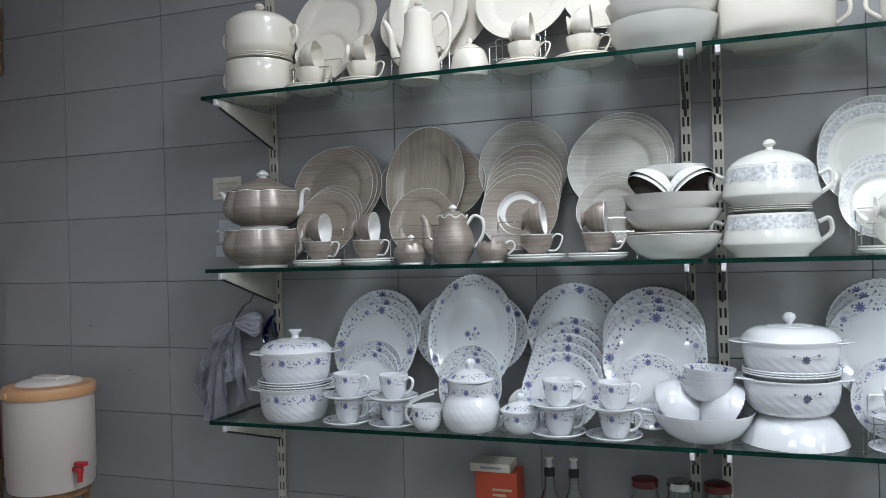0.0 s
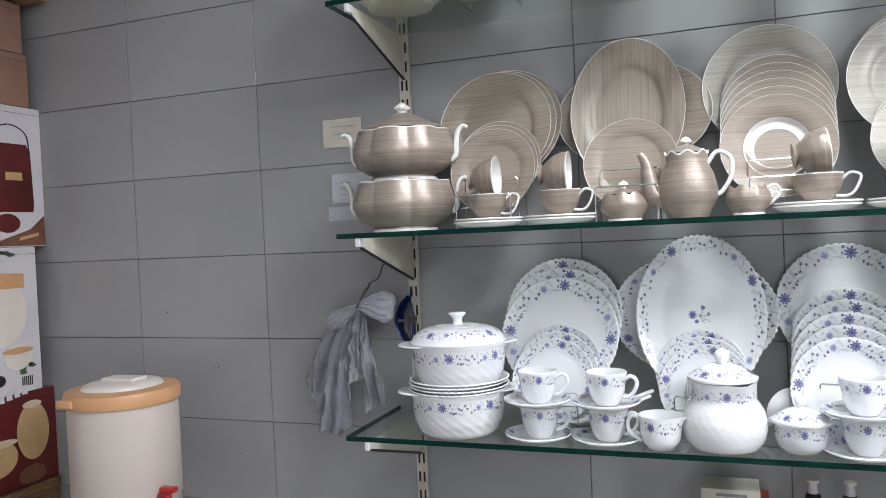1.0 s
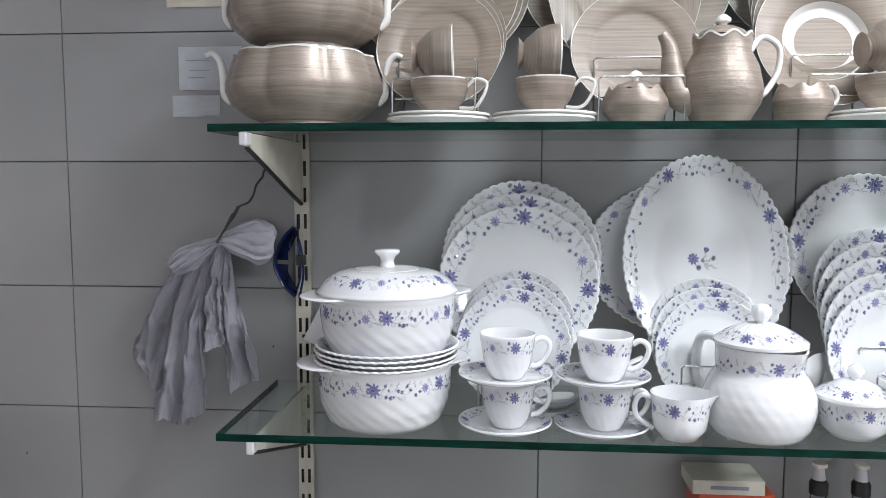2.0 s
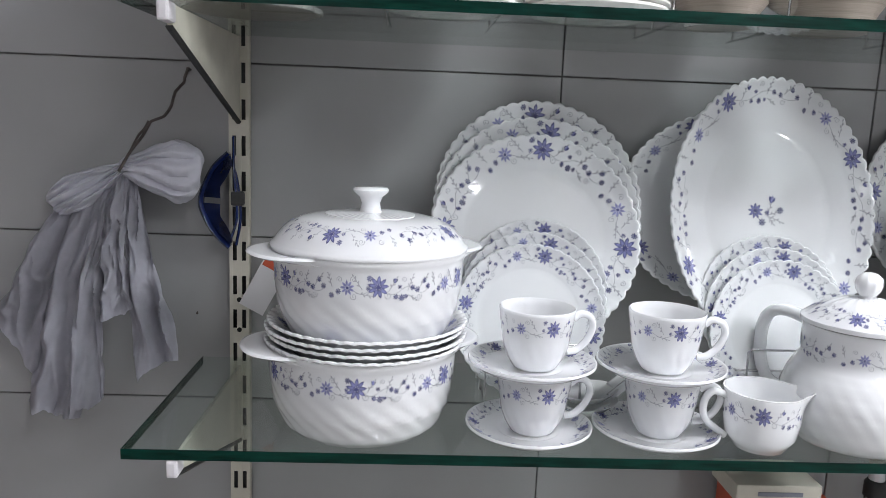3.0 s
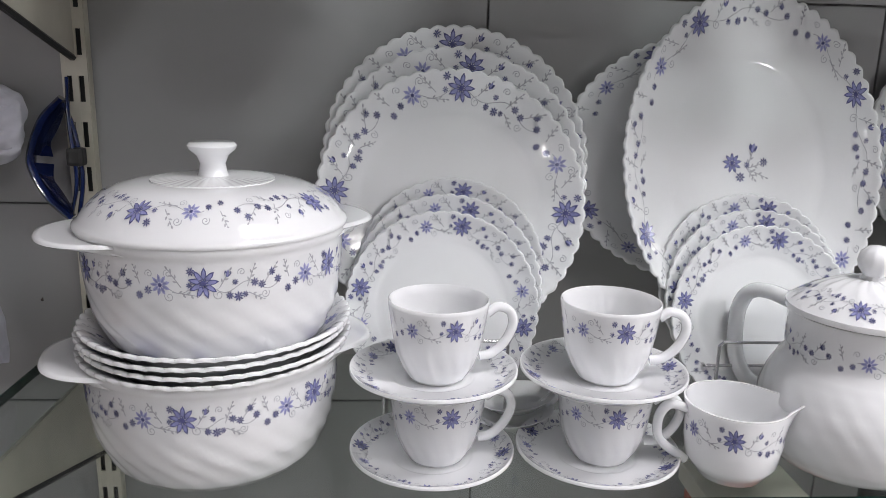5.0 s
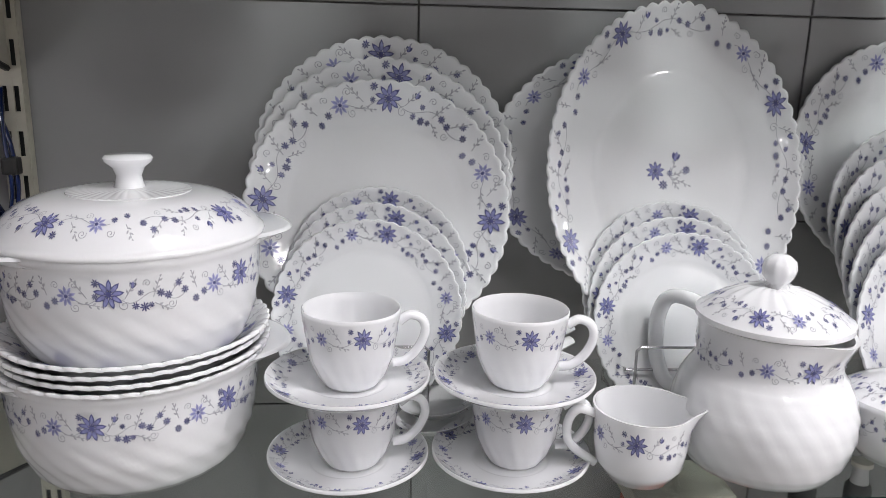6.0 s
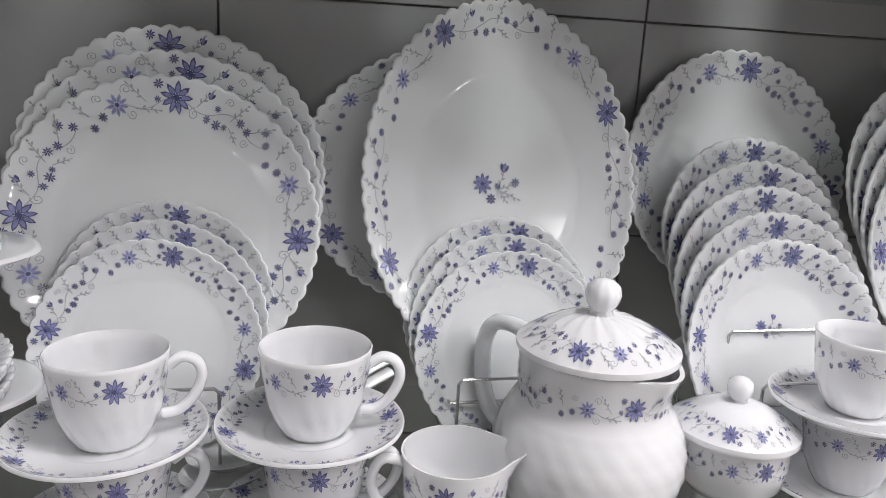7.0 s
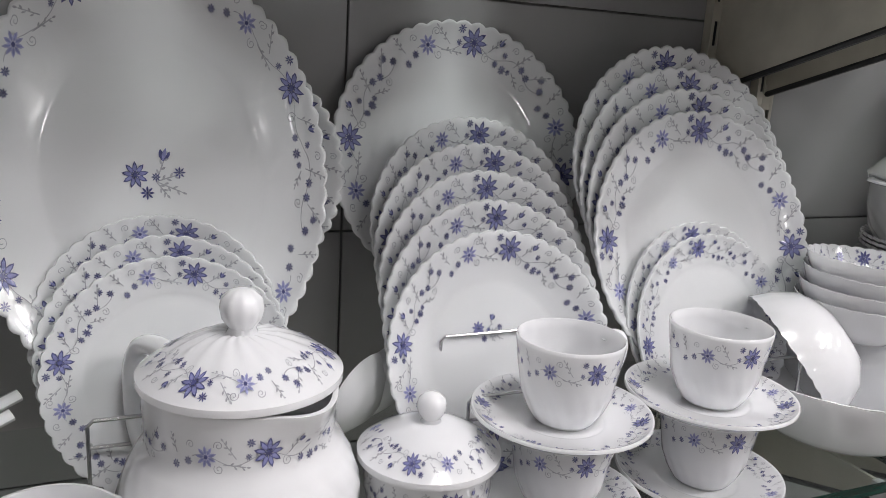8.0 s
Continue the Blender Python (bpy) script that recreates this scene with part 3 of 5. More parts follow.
def make_cup(R=0.0435, h=0.070, material=None, printed=True, foot=False, handle_mat=None, turn=-2.813):
    ob = new("tea_cup")
    if foot:
        body = [(0, 0.011), (R * 0.45, 0.014), (R * 0.78, 0.030), (R * 0.93, h * 0.75), (R * 0.975, h), (R, h), (R * 0.965, h * 0.75), (R * 0.83, 0.030), (R * 0.5, 0.012), (R * 0.36, 0.008), (R * 0.55, 0.0), (0, 0.0)]
    else:
        body = [(0, 0.004), (R * 0.5, 0.004), (R * 0.66, 0.012), (R * 0.80, h * 0.36), (R * 0.885, h * 0.66), (R * 0.955, h - 0.0012), (R * 0.975, h), (R * 0.995, h - 0.0008), (R * 0.992, h * 0.95), (R * 0.925, h * 0.66), (R * 0.845, h * 0.36), (R * 0.72, 0.011), (R * 0.60, 0.0025), (R * 0.56, 0), (0, 0.0005)]
    dense = []
    for p, q in zip(body, body[1:]):
        n = 3 if abs(q[1] - p[1]) > h * 0.2 else 1
        dense += [(p[0] + (q[0] - p[0]) * k / n, p[1] + (q[1] - p[1]) * k / n) for k in range(n)]
    dense.append(body[-1])
    mod = (lambda a, r, z: (r * (1 + 0.018 * math.cos(8 * a) * min(z / h, 0.7)), z)) if foot else swirl(18, 0.012, 9.0, h * 0.27, h * 0.33)
    part("body", lathe(dense, 72, mod, close=False), material or M_OPAL, ob, smooth=60)
    if foot:
        pts = [(R * 0.93, 0, h * 0.80), (R * 1.25, 0, h * 0.98), (R * 1.62, 0, h * 0.88), (R * 1.5, 0, h * 0.55), (R * 1.2, 0, h * 0.3), (R * 0.7, 0, h * 0.30)]
        if handle_mat and handle_mat is not material:
            part("inside", lathe([(0, 0.0115), (R * 0.445, 0.0145), (R * 0.772, 0.0305), (R * 0.922, h * 0.75), (R * 0.967, h - 0.0005)], 72, mod, close=False), handle_mat, ob, "white glazed inside", smooth=60)
        part("handle", tube(pts, 0.0028, 8), handle_mat or material, ob, "white looped handle" if handle_mat else "", smooth=60)
        part("rim_line", lathe([(R * 0.97, h + 0.0004), (R * 1.004, h + 0.0006), (R * 1.004, h - 0.0016), (R * 0.998, h - 0.0016)], 72, mod), handle_mat or material, ob, "white rim line" if handle_mat else "")
    else:
        pts = [(R * 0.965, 0, h * 0.80), (R * 1.18, 0, h * 0.885), (R * 1.42, 0, h * 0.83), (R * 1.50, 0, h * 0.66), (R * 1.36, 0, h * 0.44), (R * 1.10, 0, h * 0.28), (R * 0.84, 0, h * 0.245)]
        part("handle", tube(pts, 0.0042, 10, flat=1.25), material or M_OPAL, ob, smooth=60)
    if printed:
        line = [(R * 0.905, h * 0.57), (R * 0.928, h * 0.66), (R * 0.962, h * 0.81), (R * 0.992, h * 0.93)]
        part("floral_pattern", band_print(line, 2, 6.4, turn=turn, way=1), PRINTS, ob, "violet-blue flower garland print")
    return ob


def make_saucer(R=0.073, material=None, printed=True, rim=None):
    return plate_meshes("saucer", R, 0.0145, material or M_OPAL, 0, 0.45, printed, repeats=4, rim=rim)


def make_bowl(R=0.125, h=0.07, material=None, lobes=40, printed=False, inner=None):
    ob = new("bowl")
    prof = [(0, 0.005), (R * 0.5, 0.006), (R * 0.72, h * 0.32), (R * 0.88, h * 0.66), (R * 0.985, h), (R, h), (R * 0.915, h * 0.64), (R * 0.755, h * 0.26), (R * 0.55, 0.003), (R * 0.5, 0.0), (0, 0.0)]
    mod = fluted(lobes, R, 0.014, 0.0015) if lobes else None
    part("body", lathe(prof, 120, mod, close=False), material or M_OPAL, ob, smooth=60)
    if inner:
        part("glaze", lathe([(0, 0.0056), (R * 0.495, 0.0066), (R * 0.713, h * 0.325), (R * 0.873, h * 0.665), (R * 0.968, h * 0.98)], 96, mod, close=False), inner, ob, "dark brown glazed inside", smooth=60)
    if printed:
        line = [(R * 0.80, h * 0.47), (R * 0.89, h * 0.68), (R * 0.975, h * 0.97)]
        def place(x, y, hh):
            a = -2 * math.pi * x / 21.6
            r, z, _, _ = outline_at(line, y)
            return ((r - 0.001) * math.cos(a), (r - 0.001) * math.sin(a), z)
        p = Print(place)
        for k in range(4):
            p.repeat(k * 5.4, True, 5.4 / 7)
        part("floral_pattern", p.bm, PRINTS, ob, "violet-blue flower garland print")
    return ob


def make_jug():
    ob = new("creamer_jug")
    R, h = 0.044, 0.068
    def mod(a, r, z):
        w = max(0.0, (z / h - 0.55) / 0.45) ** 2 * max(0.0, math.cos(a)) ** 16
        return r * (1 + 0.33 * w), z
    prof = [(0, 0.004), (R * 0.6, 0.004), (R * 0.82, 0.018), (R * 0.88, h * 0.5), (R * 0.90, h * 0.72), (R * 0.93, h * 0.88), (R * 0.96, h), (R, h), (R * 0.98, h * 0.88), (R * 0.95, h * 0.72), (R * 0.94, h * 0.5), (R * 0.88, 0.016), (R * 0.62, 0.0), (0, 0.0)]
    part("body", lathe(prof, 96, mod, close=False), M_OPAL, ob, smooth=60)
    pts = [(-R * 0.92, 0, h * 0.86), (-R * 1.3, 0, h * 0.92), (-R * 1.5, 0, h * 0.72), (-R * 1.42, 0, h * 0.42), (-R * 0.9, 0, h * 0.16)]
    part("handle", tube(pts, 0.0042, 10, flat=1.25), M_OPAL, ob, smooth=60)
    line = [(R * 0.945, h * 0.50), (R * 0.955, h * 0.72), (R * 0.982, h * 0.90)]
    part("floral_pattern", band_print(line, 2, 6.0, turn=-3.39, mod=mod, way=1), PRINTS, ob, "violet-blue flower garland print")
    return ob


def domed_lid(parent, R, z, rise, ball, material, ribs=16, printed=True, turn=0.0):
    def mod(a, r, zz):
        w = max(0.0, 1 - ((r / R - 0.45) / 0.4) ** 2)
        return r, zz + (0.0008 * w * math.cos(ribs * (a + 2.0 * r / R)) if ribs else 0.0)
    prof = [(0, z + rise), (R * 0.22, z + rise), (R * 0.35, z + rise * 0.94), (R * 0.5, z + rise * 0.80), (R * 0.65, z + rise * 0.62), (R * 0.8, z + rise * 0.42), (R * 0.93, z + rise * 0.2), (R, z + 0.002), (R, z - 0.003), (R * 0.9, z - 0.004), (0, z - 0.004)]
    lid = part("lid", lathe(prof, 128, mod, close=False), material, parent, smooth=50)
    k = z + rise - 0.001
    part("knob", lathe([(0, k), (ball * 0.75, k), (ball * 0.6, k + ball * 0.3), (ball * 0.9, k + ball * 0.75), (ball, k + ball * 1.2), (ball * 0.9, k + ball * 1.7), (ball * 0.5, k + ball * 2.05), (0, k + ball * 2.15)], 64,
                       lambda a, r, zz: (r * (1 + (0.025 * math.cos(10 * a) if ribs and zz > k + ball * 0.5 else 0)), zz), close=False), material, lid, smooth=60)
    if printed:
        line = [(R * 0.60, z + rise * 0.69), (R * 0.72, z + rise * 0.53), (R * 0.86, z + rise * 0.325), (R * 0.95, z + rise * 0.15)]
        part("floral_pattern", band_print(line, 3, 5.4, turn=turn, mod=lambda a, r, zz: (mod(a, r, zz)[0], mod(a, r, zz)[1] + 0.0004)), PRINTS, lid, "violet-blue flower garland print")
    return lid


def make_pot():
    ob = new("lidded_pitcher")
    def mod(a, r, z):
        r, z = swirl(26, 0.007, 10.0, 0.045, 0.05)(a, r, z)
        w = max(0.0, min((z - 0.112) / 0.024, 1)) * max(0.0, math.cos(a)) ** 14
        return r * (1 + 0.17 * w), z - 0.002 * w
    prof = [(0, 0.005), (0.05, 0.005), (0.072, 0.03), (0.077, 0.05), (0.073, 0.072), (0.066, 0.090), (0.0595, 0.100), (0.0605, 0.128), (0.062, 0.138), (0.0655, 0.138), (0.0645, 0.128), (0.0635, 0.100), (0.069, 0.092), (0.0765, 0.078),
            (0.0820, 0.060), (0.0822, 0.040), (0.0765, 0.018), (0.066, 0.003), (0.058, 0.0), (0, 0.0)]
    dense = []
    for p, q in zip(prof, prof[1:]):
        n = 3 if math.hypot(q[0] - p[0], q[1] - p[1]) > 0.015 and p[0] > 0.055 else 1
        dense += [(p[0] + (q[0] - p[0]) * k / n, p[1] + (q[1] - p[1]) * k / n) for k in range(n)]
    dense.append(prof[-1])
    part("body", lathe(dense, 130, mod, close=False), M_OPAL, ob, smooth=60)
    pts = [(-0.062, 0, 0.129), (-0.094, 0, 0.134), (-0.116, 0, 0.128), (-0.126, 0, 0.108), (-0.127, 0, 0.080), (-0.122, 0, 0.056), (-0.108, 0, 0.038), (-0.078, 0, 0.034)]
    part("handle", tube(pts, 0.0075, 12, flat=1.25), M_OPAL, ob, smooth=60)
    line = [(0.0639, 0.099), (0.0643, 0.112), (0.0649, 0.1255)]
    part("floral_pattern", band_print(line, 3, 6.0, way=1, turn=-1.442, mod=lambda a, r, z: mod(a, r, z)), PRINTS, ob, "violet-blue flower garland print")
    domed_lid(ob, 0.0680, 0.1425, 0.0275, 0.0148, M_OPAL, turn=-0.26)
    return ob


def make_sugar():
    ob = new("sugar_bowl")
    R, h = 0.05, 0.057
    prof = [(0, 0.004), (R * 0.6, 0.004), (R * 0.84, 0.016), (R * 0.92, h * 0.6), (R * 0.93, h), (R * 0.99, h), (R, h * 0.6), (R * 0.92, 0.014), (R * 0.68, 0.0), (0, 0.0)]
    part("body", lathe(prof, 90, close=False), M_OPAL, ob, smooth=60)
    line = [(R * 0.987, h * 0.5), (R * 0.998, h * 0.7), (R * 0.993, h * 0.92)]
    part("floral_pattern", band_print(line, 3, 5.4, turn=-2.524, way=1), PRINTS, ob, "violet-blue flower garland print")
    domed_lid(ob, 0.056, h + 0.004, 0.024, 0.0115, M_OPAL, ribs=0, turn=-1.25)
    return ob


def plate_stand(x, y, z, w, tiers):
    """A chromed wire rack: a base frame and hoops that hold the plates upright. tiers: depth, height of each hoop."""
    ob = thing("plate_stand", pose(x, y, z), "thin chromed wire plate rack standing on the glass", "plate rack", "wire plate racks")
    r = 0.0016
    for d, hh in tiers:
        pts = [(-w / 2, d, r), (-w / 2, d, hh - 0.004), (-w / 2 + 0.004, d, hh), (w / 2 - 0.004, d, hh), (w / 2, d, hh - 0.004), (w / 2, d, r)]
        part("hoop", tube(pts, r, 6, n=1), M_WIRE, ob)
    for s in (-1, 1):
        part("base_wire", tube([(s * w / 2 - s * 0.003, tiers[0][0] - 0.01, r), (s * w / 2 - s * 0.003, tiers[-1][0] + 0.01, r)], r, 6, n=1), M_WIRE, ob)
    for d, hh in tiers[1:]:
        part("cross_wire", tube([(-w / 2, d - 0.035, hh * 0.42), (w / 2, d - 0.035, hh * 0.42)], r, 6, n=1), M_WIRE, ob)
        for s in (-1, 1):
            part("support_wire", tube([(s * w / 2, d - 0.035, hh * 0.42), (s * w / 2, d, hh * 0.42)], r, 6, n=1), M_WIRE, ob)
    return ob


def stack_cups(kc, ks, x, y, z, turn, group):
    """Two cups with saucers, one on the other."""
    ks.put(pose(x, y, z, 0, 0, turn * 2), group)
    kc.put(pose(x + 0.004, y, z + 0.0045, 0, 0, turn), group)
    ks.put(pose(x, y, z + 0.0755, 0, 0, turn * 2 + 40), group)
    kc.put(pose(x + 0.003, y + 0.001, z + 0.0803, 0, 0, turn + 3), group)


# ---- lower shelf: white set with violet flowers ----
G1 = "white dinner set with violet flowers"
dinner = Kind(lambda: plate_meshes("dinner_plate", 0.14, 0.017, M_OPAL, 52), "white opal glass dinner plate with scalloped rim and violet flowers", "plate")
side = Kind(lambda: plate_meshes("side_plate", 0.0975, 0.013, M_OPAL, 44), "small white side plate with scalloped rim and violet flowers", "plate")
soup = Kind(lambda: plate_meshes("soup_plate", 0.1120, 0.026, M_OPAL, 48, 0.62, bunch=True), "deep white soup plate with scalloped rim and violet flowers", "plate")
flat_soup = Kind(lambda: plate_meshes("soup_plate", 0.1145, 0.031, M_OPAL, 48, 0.62), "deep white soup plate with scalloped rim and violet flowers", "plate")
platter = Kind(lambda: plate_meshes("oval_platter", 0.183, 0.022, M_OPAL, 64, 0.6, a_over_b=0.762, bunch=True, unit=7.0, turn=1.218), "oval white serving platter with scalloped rim and violet flowers", "platter")
cup = Kind(make_cup, "white opal glass tea cup with violet flower band", "cup")
saucer = Kind(make_saucer, "round white saucer with violet flower rim", "saucer")
dish = Kind(make_casserole, "white opal glass casserole dish without lid, flower band", "casserole")
dish_lid = Kind(lambda: make_casserole(lid=True), "white opal glass casserole with lid and spool knob, flower bands", "casserole")

CX, CY = 0.2025, -0.236
dish.put(pose(CX - 0.002, CY, Z1, 0, 0, 20), G1)
for k in range(4):
    flat_soup.put(pose(CX + 0.003 * (k % 2), CY, Z1 + 0.0735 + 0.0075 * k, 0, 0, 25 * k), G1, "deep white soup plate stacked between two casseroles")
dish_lid.put(pose(CX + 0.003, CY + 0.002, Z1 + 0.1080, 0, 0, 28), G1)

row(dinner, 3, (0.417, -0.112, 1.2855), (0.003, 0.015, 0.0225), 0.017, 18, G1, 1.6, turns=(0, -4, 7))
row(side, 3, (0.408, -0.158, 1.1850), (0.005, 0.016, 0.0145), 0.013, 16, G1, -7, turns=(0, -3, 5))
platter.put(leaning((0.736, -0.105, 1.330), 0.022, 14), G1)
platter.put(leaning((0.720, -0.060, 1.328), 0.022, 10, 0, 90), G1, "oval white platter lying crosswise behind another, violet flowers")
row(side, 3, (0.7429, -0.1550, 1.1740), (-0.004, 0.013, 0.0145), 0.013, 16, G1, -6.6, turns=(0, 4, -3))
row(dinner, 1, (1.0363, -0.0400, 1.3395), (0, 0, 0), 0.017, 13, G1, -2.3)
row(soup, 5, (1.022, -0.192, 1.1820), (0.0033, 0.0255, 0.0233), 0.026, 20, G1, -3, turns=(0, 4, 6, -3, 3), lean=-0.4)
row(dinner, 4, (1.274, -0.150, 1.266), (-0.001, 0.0155, 0.022), 0.017, 18, G1, 3, turns=(0, -5, -3, 8))
row(side, 2, (1.2696, -0.1834, 1.1833), (-0.007, 0.011, 0.011), 0.013, 18, G1, 14)
for sx, sy, w in ((0.41, -0.196, 0.12), (0.74, -0.196, 0.12), (1.028, -0.232, 0.12), (1.285, -0.228, 0.12)):
    plate_stand(sx, sy, Z1, w, [(0.0, 0.085), (0.065, 0.115), (0.118 - 0.235 - sy + 0.03, 0.16)])

cup_turned = Kind(lambda: make_cup(turn=-3.344), "white opal glass tea cup with violet flower band", "cup")
for x, y, turn in ((0.395, -0.268, 0), (0.544, -0.268, -13)):
    stack_cups(cup, saucer, x, y, Z1, turn, G1)
for x, y, turn in ((1.029, -0.277, 12), (1.177, -0.281, 10)):
    stack_cups(cup_turned, saucer, x, y, Z1, turn, G1)
Kind(make_jug, "white creamer jug with pouring lip and violet flowers", "jug").put(pose(0.657, -0.292, Z1, 0, 0, -4), G1)
Kind(make_pot, "round-bellied white pitcher with ribbed lid and violet flowers", "pitcher").put(pose(0.780, -0.264, Z1, 0, 0, -58), G1)
Kind(make_sugar, "white sugar bowl with domed lid and violet flowers", "sugar bowl").put(pose(0.922, -0.262, Z1, 0, 0, 0), G1)


def make_ladle():
    ob = new("serving_spoon")
    part("bowl", lathe([(0, 0.003), (0.018, 0.006), (0.031, 0.016), (0.033, 0.016), (0.020, 0.004), (0, 0.0)], 40, close=False, sx=1.25), M_OPAL, ob, smooth=60)
    part("handle", tube([(0.035, 0, 0.014), (0.07, 0, 0.03), (0.12, 0, 0.05), (0.165, 0, 0.062)], 0.0045, 8, flat=1.6), M_OPAL, ob, smooth=60)
    return ob


ladle = Kind(make_ladle, "plain white serving spoon lying behind the cups", "spoon")
ladle.put(pose(0.478, -0.208, Z1 + 0.002, 0, 0, 24) @ pose(0, 0, 0, 0, -3, 0), G1, "white serving spoon leaning on the plate rim")
ladle.put(pose(0.482, -0.190, Z1 + 0.010, 0, 0, 24) @ pose(0, 0, 0, 0, -3, 0), G1, "white serving spoon leaning on the plate rim")
for k in range(2):
    ladle.put(pose(0.905 + 0.022 * k, -0.172 + 0.012 * k, Z1 + 0.062 + 0.004 * k, 0, 0, 200 - 8 * k) @ pose(0, 0, 0, 75, 46, 0), G1, "white serving spoon standing head up behind the sugar bowl")

big_bowl = Kind(lambda: make_bowl(0.128, 0.075, printed=True), "large white serving bowl with scalloped rim", "bowl")
small_bowl = Kind(lambda: make_bowl(0.066, 0.042, lobes=30, printed=True), "small white bowl with violet flowers inside", "bowl")
tip_bowl = Kind(lambda: make_bowl(0.074, 0.054, lobes=32), "plain white dessert bowl with scalloped rim", "bowl")
BX, BY = 1.398, -0.232
big_bowl.put(pose(BX, BY, Z1), G1)
for a in (152, 28):
    c, s = math.cos(radians(a)), math.sin(radians(a))
    tip_bowl.put(pose(BX - 0.006 + 0.066 * c, BY + 0.064 * s - 0.02, Z1 + 0.080, 0, 0, a) @ pose(0, 0, 0, 0, 126, 0) @ pose(0, 0, -0.054), G1, "small white bowl tipped over in a larger bowl")
for k in range(4):
    small_bowl.put(pose(BX + 0.012 + 0.002 * k, BY - 0.002, Z1 + 0.103 + 0.0135 * k, k, 0, 30 * k), G1, "small white bowl in a stack on top of others")

# neighbouring bay, lower shelf
G2 = "white dinner set with dark sprays"
inv = big_bowl.put(pose(1.615, -0.205, Z1 + 0.076, 180, 0, 0), G2, "large white bowl turned upside down under a casserole")


def spray(parent, z, r, a0):
    def place(x, y, h):
        a = a0 - x * 0.028 / r
        return ((r + h) * math.cos(a), (r + h) * math.sin(a), z + y * 0.028)
    p = Print(place)
    p.flower(0, 0, 0.42, 8)
    for x, a in ((0.3, 0.4), (0.4, -0.1), (-0.3, 2.7), (-0.4, 3.2), (0.9, 0.1), (-0.9, 3.0)):
        p.sprig(x, 0.1, a, 0.9)
    p.flower(1.0, 0.3, 0.16, 8)
    p.flower(-1.1, 0.35, 0.16, 8)
    part("floral_pattern", p.bm, [M_DARK, M_FLOWER, M_SPRIG, M_PETAL], parent, "dark blue flower spray print")


def make_tureen2(lid):
    ob = make_casserole(0.088, 0.118, M_OPAL, lid, False, "acorn")
    spray(ob, 0.052, 0.1165, -1.35)
    return ob


Kind(lambda: make_tureen2(False), "white casserole dish with a dark blue flower spray", "casserole").put(pose(1.612, -0.205, Z1 + 0.0765), G2)
for k in range(3):
    flat_soup.put(pose(1.612, -0.205, Z1 + 0.1655 + 0.0055 * k - 0.019), G2, "deep white plate stacked between two casseroles")
Kind(lambda: make_tureen2(True), "white lidded casserole with a dark blue flower spray", "casserole").put(pose(1.612, -0.205, Z1 + 0.168), G2)
row(dinner, 3, (1.845, -0.10, 1.30), (0.004, 0.016, 0.022), 0.017, 16, G2, 30)
row(side, 2, (1.85, -0.16, 1.18), (0.004, 0.012, 0.012), 0.013, 16, G2, 20)
plate_stand(1.85, -0.235, Z1, 0.12, [(0.0, 0.075), (0.075, 0.115), (0.145, 0.16)])
stack_cups(cup, saucer, 1.845, -0.268, Z1, 12, G2)
row(dinner, 3, (2.2, -0.10, 1.30), (0.004, 0.016, 0.022), 0.017, 16, G2, 30)
plate_stand(2.2, -0.235, Z1, 0.12, [(0.0, 0.075), (0.075, 0.115), (0.145, 0.16)])
small_bowl.put(pose(2.05, -0.26, Z1), G2)

# ---- middle shelf: taupe set ----
G3 = "brushed taupe dinner set"


def lobed(n, amp):
    return lambda a, r, z: (r * (1 + amp * abs(math.cos(n * a / 2)) - amp * 0.5), z)


